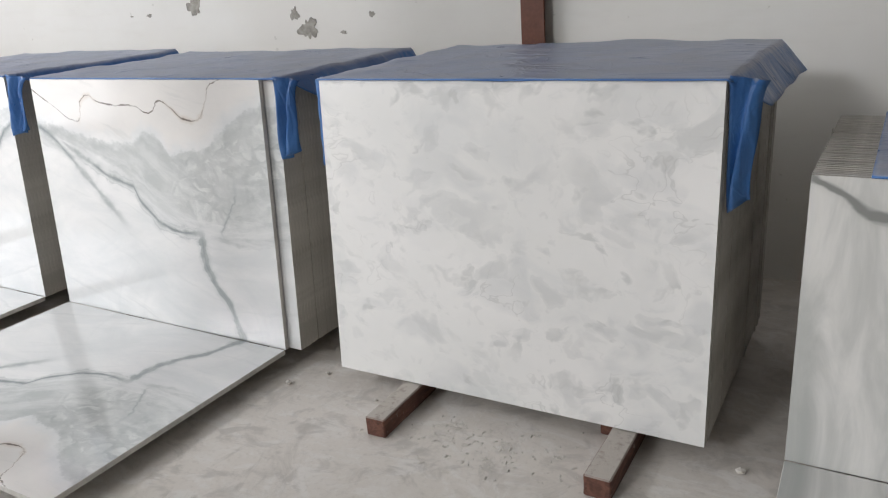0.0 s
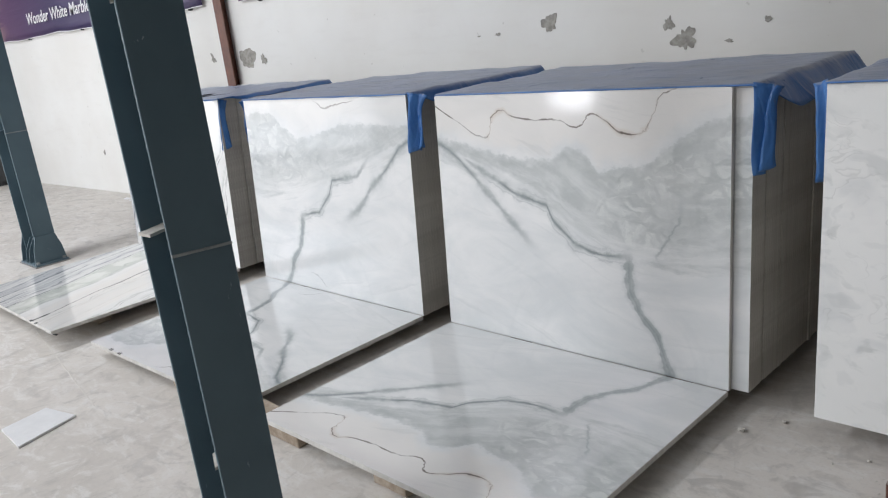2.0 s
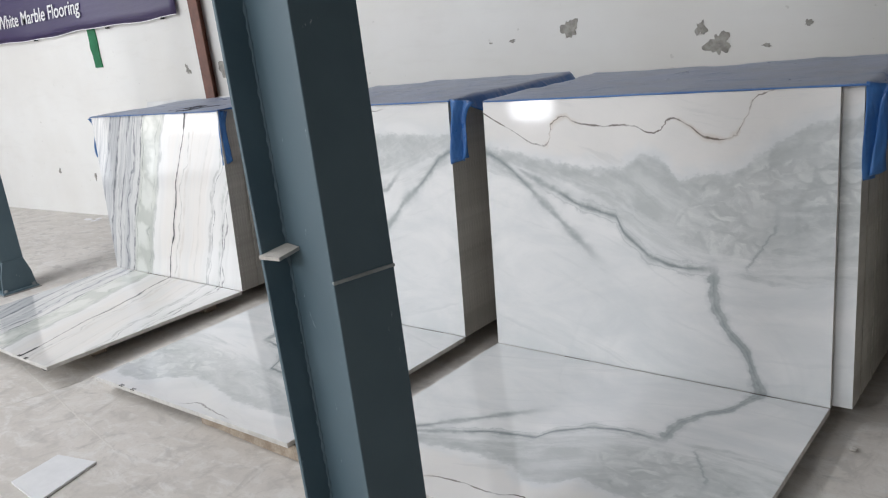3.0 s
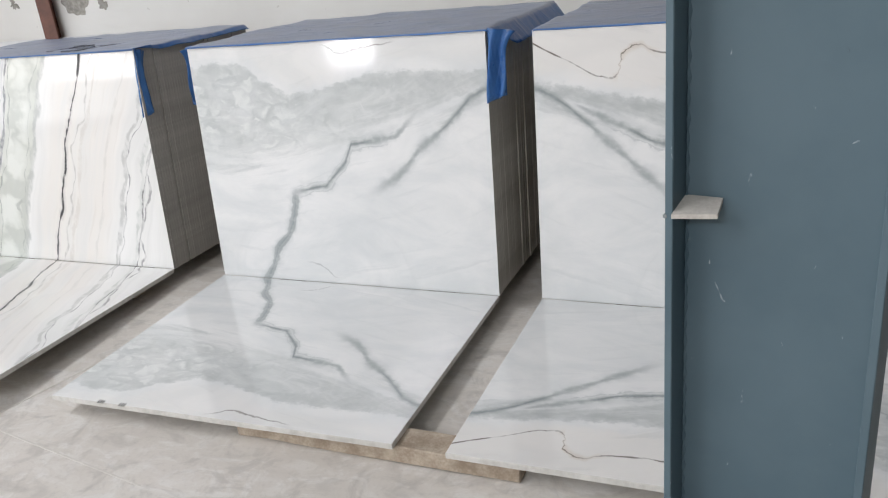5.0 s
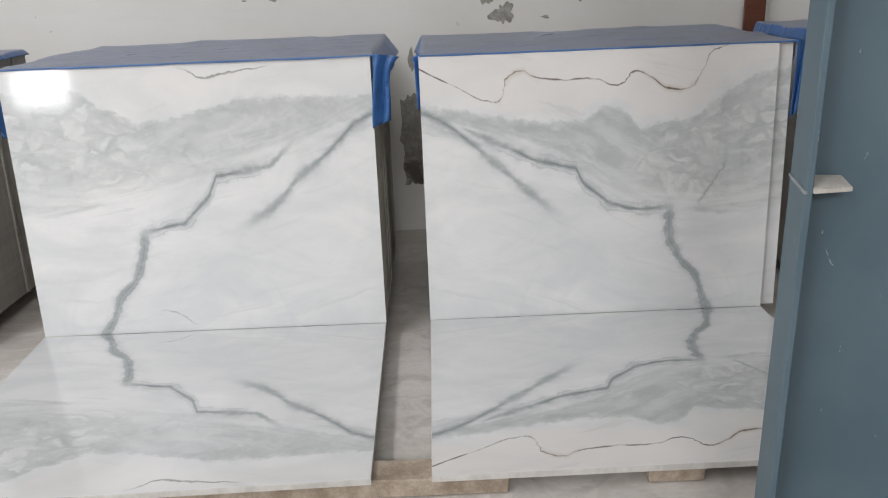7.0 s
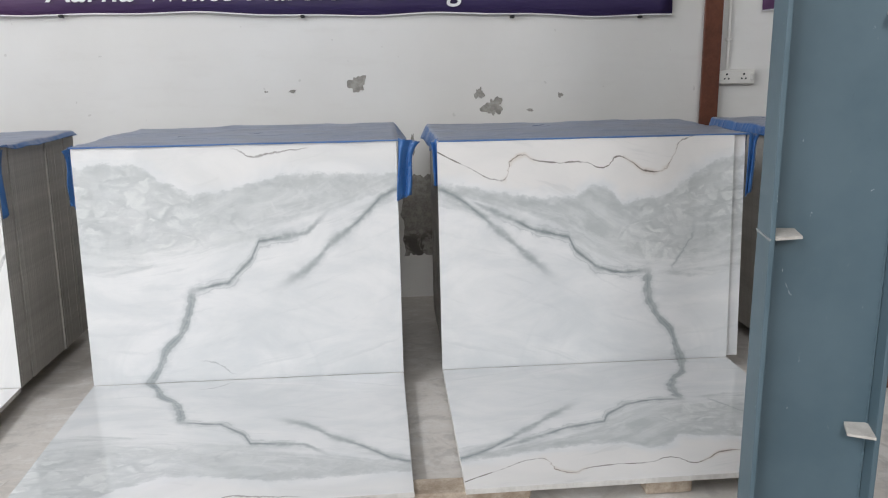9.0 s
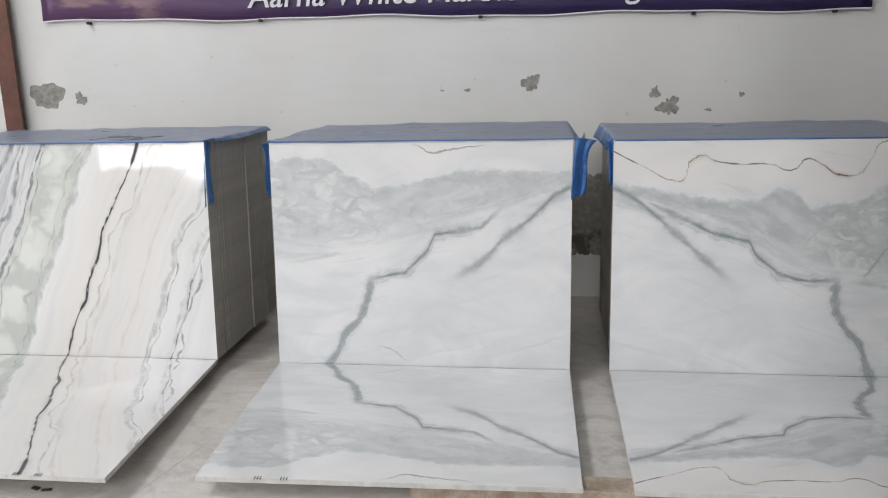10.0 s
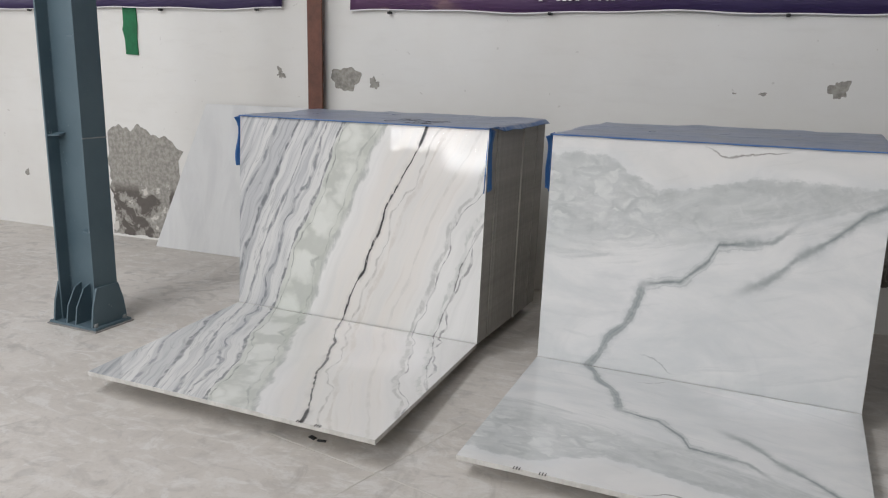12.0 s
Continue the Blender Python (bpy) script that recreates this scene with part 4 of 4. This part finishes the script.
lying("polished grey-banded marble slab lying on the floor", [(4.612, -0.175, 0.077), (5.95, -0.232, 0.077), (5.92, -1.2, 0.077), (4.60, -1.15, 0.077)], M_BAND, False)


def bearer(x0, y0, x1, y1, wide, high, material, label):
    a = math.atan2(y1 - y0, x1 - x0)
    ob = empty("timber_bearer", label, "timber", pose(x0, y0, 0, 0, 0, math.degrees(a)), "timber bearers")
    bm = box_bm(0, math.hypot(x1 - x0, y1 - y0), -wide / 2, wide / 2, 0, high, 0.004, 1)
    bmesh.ops.subdivide_edges(bm, edges=[e for e in bm.edges if e.calc_length() > 0.03], cuts=7, use_grid_fill=True)
    for v in bm.verts:
        v.co += (0.005 if material is M_TIMBER else 0.002) * Vector(noise.noise_vector(v.co * 17 + Vector((x0, y0, 0))))
    low = min(v.co.z for v in bm.verts)
    bmesh.ops.translate(bm, verts=bm.verts, vec=(0, 0, -low))
    part("beam", bm, material, ob)
    return ob


bearer(0.75, -0.99, 1.70, -1.03, 0.10, 0.055, M_TIMBER, "pale rough timber under the edges of two lying slabs")
bearer(2.09, -1.05, 2.25, -1.055, 0.06, 0.05, M_TIMBER, "short pale timber offcut under a lying slab")
bearer(-1.2, -0.75, -0.45, -0.80, 0.08, 0.075, M_TIMBER, "pale timber under the striped lying slab")
bearer(-1.5, -0.1, -0.4, -0.14, 0.08, 0.055, M_TIMBER, "pale timber under the striped lying slab")
bearer(0.1, -0.3, 1.25, -0.34, 0.08, 0.055, M_TIMBER, "pale timber under a veined lying slab")
bearer(1.65, -0.4, 2.7, -0.44, 0.08, 0.055, M_TIMBER, "pale timber under a veined lying slab")
bearer(4.75, -0.8, 5.8, -0.84, 0.08, 0.055, M_TIMBER, "pale timber under a banded lying slab")

bearer(3.425, -0.396, 3.44, 0.75, 0.07, 0.068, M_TIMBER_RED, "square red-brown timber, dusty on top, under a marble stack")
bearer(4.165, -0.43, 4.20, 0.72, 0.078, 0.068, M_TIMBER_RED, "square red-brown timber, dusty on top, under a marble stack")

# ---------------------------------------------------------------- blue sheets over the stacks


def tarp(label, bl, br, top, depth, y0=0.06, x_from=0.0, skirt_l=0.0, skirt_r=0.0, flaps=(), seed=1):
    """A thin sheet on a stack: its top, a hem over the front, loose skirts at the sides and hanging corner flaps
    (x, y, dx, dy, length)."""
    w = math.hypot(br[0] - bl[0], br[1] - bl[1])
    turn = math.degrees(math.atan2(br[1] - bl[1], br[0] - bl[0]))
    bm = bmesh.new()
    rng = random.Random(seed)
    off = Vector((rng.uniform(0, 50), rng.uniform(0, 50), 0))
    nx, ny, ns = 70, 50, 6
    cols = [("l", k / ns) for k in range(ns, 0, -1)] * (skirt_l > 0) + [("t", i / nx) for i in range(nx + 1)] + [("r", k / ns) for k in range(1, ns + 1)] * (skirt_r > 0)
    rows = [-1, -0.5] + [k / ny for k in range(ny + 1)]
    grid = []
    for g in rows:
        row = []
        gy = max(g, 0.0)
        for kind, f in cols:
            ease = min(1.0, gy / 0.22)
            ease = ease * ease * (3 - 2 * ease)
            if kind == "t":
                x, z = x_from + (w - x_from) * f, 0.0
            elif kind == "r":
                ln = skirt_r * (0.06 + 0.94 * ease) * f
                x, z = w + 0.004 + 0.62 * ln, -0.80 * ln
            else:
                ln = skirt_l * (0.06 + 0.94 * ease) * f
                x, z = x_from - 0.004 - 0.35 * ln, -0.93 * ln
            y = y0 + depth * gy
            p = Vector((x * 2.2, y * 2.2, 0)) + off
            wave = noise.noise(p) * 0.008 + 0.0035 * (1 - abs(noise.noise(p * 1.7 + Vector((7, 3, 1)))) * 3.2) + noise.noise(p * 3.1) * 0.006 + 0.004 * noise.noise(Vector((x * 3, y * 16, 3)) + off)
            lift = wave * min(1.0, gy * 8) + 0.002 * gy * gy
            if kind != "t":
                x += 0.014 * f * noise.noise(Vector((y * 4, 5, 1)) + off)
                z += 0.008 * f * noise.noise(Vector((y * 4, 1, 7)) + off)
            if g < 0:
                y, lift = y0 - 0.006, 0.007 * g * (1 + 0.4 * noise.noise(Vector((x * 5, 2, 2)) + off))
            row.append(bm.verts.new((x, y, z + max(lift, -0.001) if g >= 0 else z + lift)))
        grid.append(row)
    for a, b in zip(grid, grid[1:]):
        for i in range(len(a) - 1):
            bm.faces.new((a[i], a[i + 1], b[i + 1], b[i]))
    bmesh.ops.recalc_face_normals(bm, faces=bm.faces)
    for f in bm.faces:
        f.smooth = True
    ob = empty("tarpaulin", label, "tarpaulin", pose(bl[0], bl[1], top + 0.004, 0, 0, turn), "blue sheets over the stacks")
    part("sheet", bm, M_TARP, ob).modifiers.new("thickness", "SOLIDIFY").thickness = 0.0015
    for fx, fy, dx, dy, ln in flaps:
        nf, mf = 10, 16
        bm = bmesh.new()
        strip = []
        for k in range(mf + 1):
            q = k / mf
            line = []
            for i in range(nf + 1):
                f = i / nf
                fold = 0.015 * math.sin(f * 7.5 + q * 2.2 + seed) * (0.3 + q) + 0.006 * math.sin(f * 13 + q * 5)
                taper = 0.72 + 0.5 * math.exp(-5 * q) + 0.06 * math.sin(7 * q + seed)
                drop = ln * q * (1 - 0.08 * f) - 0.004 + 0.02 * f * math.exp(-5 * q)
                line.append(bm.verts.new((fx + dx * f * taper + fold * 0.5, y0 + fy + dy * f * taper + fold, -drop + 0.01 * noise.noise(Vector((f * 3, q * 2, seed))) * q)))
            strip.append(line)
        for a, b in zip(strip, strip[1:]):
            for i in range(nf):
                bm.faces.new((a[i], a[i + 1], b[i + 1], b[i])).smooth = True
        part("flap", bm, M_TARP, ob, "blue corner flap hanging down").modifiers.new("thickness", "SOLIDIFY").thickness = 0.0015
    return ob


BLUE = "dusty blue plastic sheet draped over a marble stack"
tarp(BLUE + ", taped corners", (-1.760, 0.085), (-0.313, 0.029), 1.108, 0.84, 0.062, 0.0, 0.03, 0.03,
     [(1.449, 0.0, 0.006, 0.045, 0.31), (-0.004, 0.05, -0.028, -0.045, 0.30)], 2)
tarp(BLUE + ", one flap hanging", (0.0, 0.0), (1.35, -0.055), 1.103, 0.98, 0.062, 0.0, 0.03, 0.10,
     [(1.358, 0.005, 0.080, 0.035, 0.27), (-0.004, 0.04, -0.02, -0.04, 0.27)], 3)
tarp(BLUE + ", folded skirt", (1.545, -0.034), (2.90, -0.088), 1.093, 0.90, 0.045, -0.012, 0.07, 0.12,
     [(1.364, 0.0, 0.062, 0.045, 0.29), (-0.012, 0.06, -0.028, 0.02, 0.22)], 4)
tarp(BLUE + ", wide loose skirt", (3.127, -0.145), (4.404, -0.190), 1.096, 0.95, 0.062, 0.0, 0.05, 0.13,
     [(1.284, 0.02, 0.072, 0.05, 0.36), (-0.006, 0.03, -0.045, 0.03, 0.31)], 5)
tarp("blue plastic sheet over part of a low stack", (4.612, -0.168), (5.95, -0.225), 0.868, 0.80, 0.05, 0.13, 0.0, 0.05, (), 6)

# ---------------------------------------------------------------- clear film under the blue sheets


def film_strip(label, bl, br, h, x0, x1, drop, seed, zb=0.075):
    """Thin clear plastic hanging over the top of a slab's face, puckered where it is caught under the sheet."""
    turn = math.degrees(math.atan2(br[1] - bl[1], br[0] - bl[0]))
    bm = bmesh.new()
    nx, nz = 60, 14
    rows = []
    for k in range(nz + 1):
        q = k / nz
        row = []
        for i in range(nx + 1):
            f = i / nx
            pucker = 0.006 * (noise.noise(Vector((f * 26, q * 2.2, seed))) + 0.5 * noise.noise(Vector((f * 60, q * 3, seed + 4))))
            hang = drop * (0.72 + 0.28 * noise.noise(Vector((f * 7, 2, seed))) + 0.12 * noise.noise(Vector((f * 23, 8, seed))))
            row.append(bm.verts.new((x0 + (x1 - x0) * f, -0.008 + pucker, h - 0.004 - hang * q)))
        rows.append(row)
    for a, b in zip(rows, rows[1:]):
        for i in range(nx):
            bm.faces.new((a[i], b[i], b[i + 1], a[i + 1])).smooth = True
    ob = part("plastic_film", bm, M_FILM)
    ob.matrix_world = pose(bl[0], bl[1], zb, 0, 0, turn) @ pose(0, 0, 0, LEAN, 0, 0)
    ob.visible_shadow = False
    return tagged(ob, label, "plastic film", "clear films on the slabs")


film_strip("clear puckered plastic film over a striped slab's top", (-1.760, 0.085), (-0.313, 0.029), 1.035, 0.93, 1.43, 0.15, 3)

# ---------------------------------------------------------------- loose things
bm = prism_bm([(-3.381, 0.0), (-1.30, 0.0), (-1.30, 1.10), (-2.955, 1.10)], 0, 0.018)
layer = bm.loops.layers.uv.new("UVMap")
for f in bm.faces:
    for l in f.loops:
        l[layer].uv = ((l.vert.co.x + 3.4) * 0.5, l.vert.co.z)
ls = part("leaning_slab", bm, M_LEAN)
ls.matrix_world = pose(0, 1.19, 0.002, -7.2, 0, 0)
tagged(ls, "pale marble offcut slab leaning against the wall", "marble slab")

tile = bmesh.new()
pts = [(0.43, -1.465), (0.63, -1.422), (0.695, -1.672), (0.46, -1.655)]
a = [tile.verts.new((x, y, 0.001)) for x, y in pts]
b = [tile.verts.new((x, y, 0.010)) for x, y in pts]
tile.faces.new(a)
tile.faces.new(b)
for i in range(4):
    tile.faces.new((a[i], a[(i + 1) % 4], b[(i + 1) % 4], b[i]))
bmesh.ops.recalc_face_normals(tile, faces=tile.faces)
tagged(part("white_tile", tile, M_TILE), "loose white square tile lying on the dusty floor", "tile")


def crumb_bm(r, seed):
    rng = random.Random(seed)
    bm = bmesh.new()
    bmesh.ops.create_icosphere(bm, subdivisions=1, radius=r)
    for v in bm.verts:
        v.co *= rng.uniform(0.6, 1.15)
        v.co.z *= 0.6
    low = min(v.co.z for v in bm.verts)
    bmesh.ops.translate(bm, verts=bm.verts, vec=(0, 0, -low))
    return bm


for k, (x, y, r) in enumerate(((2.925, -0.215, 0.014), (4.50, -0.16, 0.018), (3.02, -0.10, 0.01), (2.75, -0.13, 0.008), (3.30, -0.20, 0.009))):
    c = tagged(part("stone_chip", crumb_bm(r, k), M_CRUMB), "small pale chip of broken marble on the floor", "stone chip", "stone chips")
    c.location = (x, y, 0)
for k, (x, y, lx, ly) in enumerate(((-0.578, -1.033, 0.016, 0.010), (-0.533, -1.042, 0.018, 0.006))):
    c = tagged(part("dark_scrap", box_bm(-lx, lx, -ly, ly, 0, 0.006, 0.002), M_DARK), "small dark scrap lying on the concrete floor", "scrap", "dark scraps")
    c.matrix_world = pose(x, y, 0.0, 0, 0, -20 + 30 * k)

# white scraps on the floor by the wall
for k, (x, y, lx, ly) in enumerate(((-4.22, 1.19, 0.07, 0.025), (-4.06, 1.17, 0.05, 0.02), (-4.10, 1.24, 0.03, 0.02))):
    bm = prism_bm([(-lx, -ly), (0.2 * lx, -ly * 1.2), (lx, -0.5 * ly), (0.8 * lx, ly), (-0.6 * lx, 0.9 * ly)], 0, 0.004)
    bmesh.ops.rotate(bm, verts=bm.verts, cent=(0, 0, 0), matrix=Matrix.Rotation(radians(90), 3, "X"))
    bmesh.ops.translate(bm, verts=bm.verts, vec=(0, 0, -min(v.co.z for v in bm.verts)))
    c = tagged(part("white_scrap", bm, M_WHITE), "small white scrap lying on the floor by the wall", "plaster flake", "plaster flakes")
    c.matrix_world = pose(x, y, 0, 0, 0, 35 * k)

# a dark steel bin far off at the foot of the wall
bin_box = empty("steel_bin", "dark grey steel bin standing against the white wall", "bin", pose(-8.0, 0.98, 0))
part("body", box_bm(-0.46, 0.46, -0.30, 0.30, 0.05, 0.54, 0.012, 2), M_BIN, bin_box)
part("lid", box_bm(-0.48, 0.48, -0.32, 0.32, 0.541, 0.575, 0.008, 2), M_BIN, bin_box)
for sx in (-0.3, 0.0, 0.3):
    part("rib", box_bm(sx - 0.02, sx + 0.02, -0.318, -0.301, 0.08, 0.52, 0.004), M_BIN, bin_box)
for sx in (-0.38, 0.38):
    part("skid", box_bm(sx - 0.04, sx + 0.04, -0.28, 0.28, 0, 0.049, 0.004), M_BIN, bin_box)

# a scribble in black marker on one sheet
cu = bpy.data.curves.new("marker_scribble", "CURVE")
cu.dimensions, cu.bevel_depth = "3D", 0.0008
sp = cu.splines.new("POLY")
sp.points.add(59)
for k, p in enumerate(sp.points):
    q = k / 59
    p.co = (0.30 * (q - 0.5) + 0.035 * math.sin(q * 31), 0.11 * math.sin(q * 23 + 1) + 0.03 * math.sin(q * 51), 0, 1)
cu.materials.append(M_DARK)
marker = new("marker_scribble", cu)
marker.matrix_world = pose(-0.76, 0.25, 1.1165, 0, 0, -6)
tagged(marker, "black marker scribble on a dusty blue sheet", "marker scribble")

# dust and chips swept up before the cloudy stack
rng = random.Random(9)
bm = bmesh.new()
for k in range(420):
    x = rng.gauss(3.78, 0.22)
    y = rng.gauss(-0.30, 0.08) - 0.02 * (x - 3.78)
    r = 0.001 + 0.003 * rng.random() ** 3
    a = rng.uniform(0, 3.14)
    ex, ey = r * (1 + 3 * rng.random()), r
    v = [bm.verts.new((x + ex * px * math.cos(a) - ey * py * math.sin(a), y + ex * px * math.sin(a) + ey * py * math.cos(a), pz * r + 0.0005))
         for px, py, pz in ((-1, -1, 0), (1, -1, 0), (1, 1, 0), (-1, 1, 0), (0, 0, 1.1))]
    for i in range(4):
        bm.faces.new((v[i], v[(i + 1) % 4], v[4]))
tagged(part("marble_grit", bm, M_CRUMB), "scattered pale grit and dust chips before the stack", "grit", kind="stuff")

# pencilled marks on the front edges of the lying slabs
for x, y, z, t in ((-0.57, -1.1335, 0.1105, -3), (-0.49, -1.138, 0.1115, -3), (0.33, -1.0715, 0.0805, 0), (0.24, -1.071, 0.081, 0)):
    mk = empty("pen_mark", "short black pen strokes on a slab edge", "pen mark", pose(x, y, z, 0, 0, t), "pen marks")
    for dx in (-0.014, -0.004, 0.006):
        part("stroke", box_bm(dx, dx + 0.003, -0.002, 0.014, -0.002, 0.0012), M_DARK, mk)
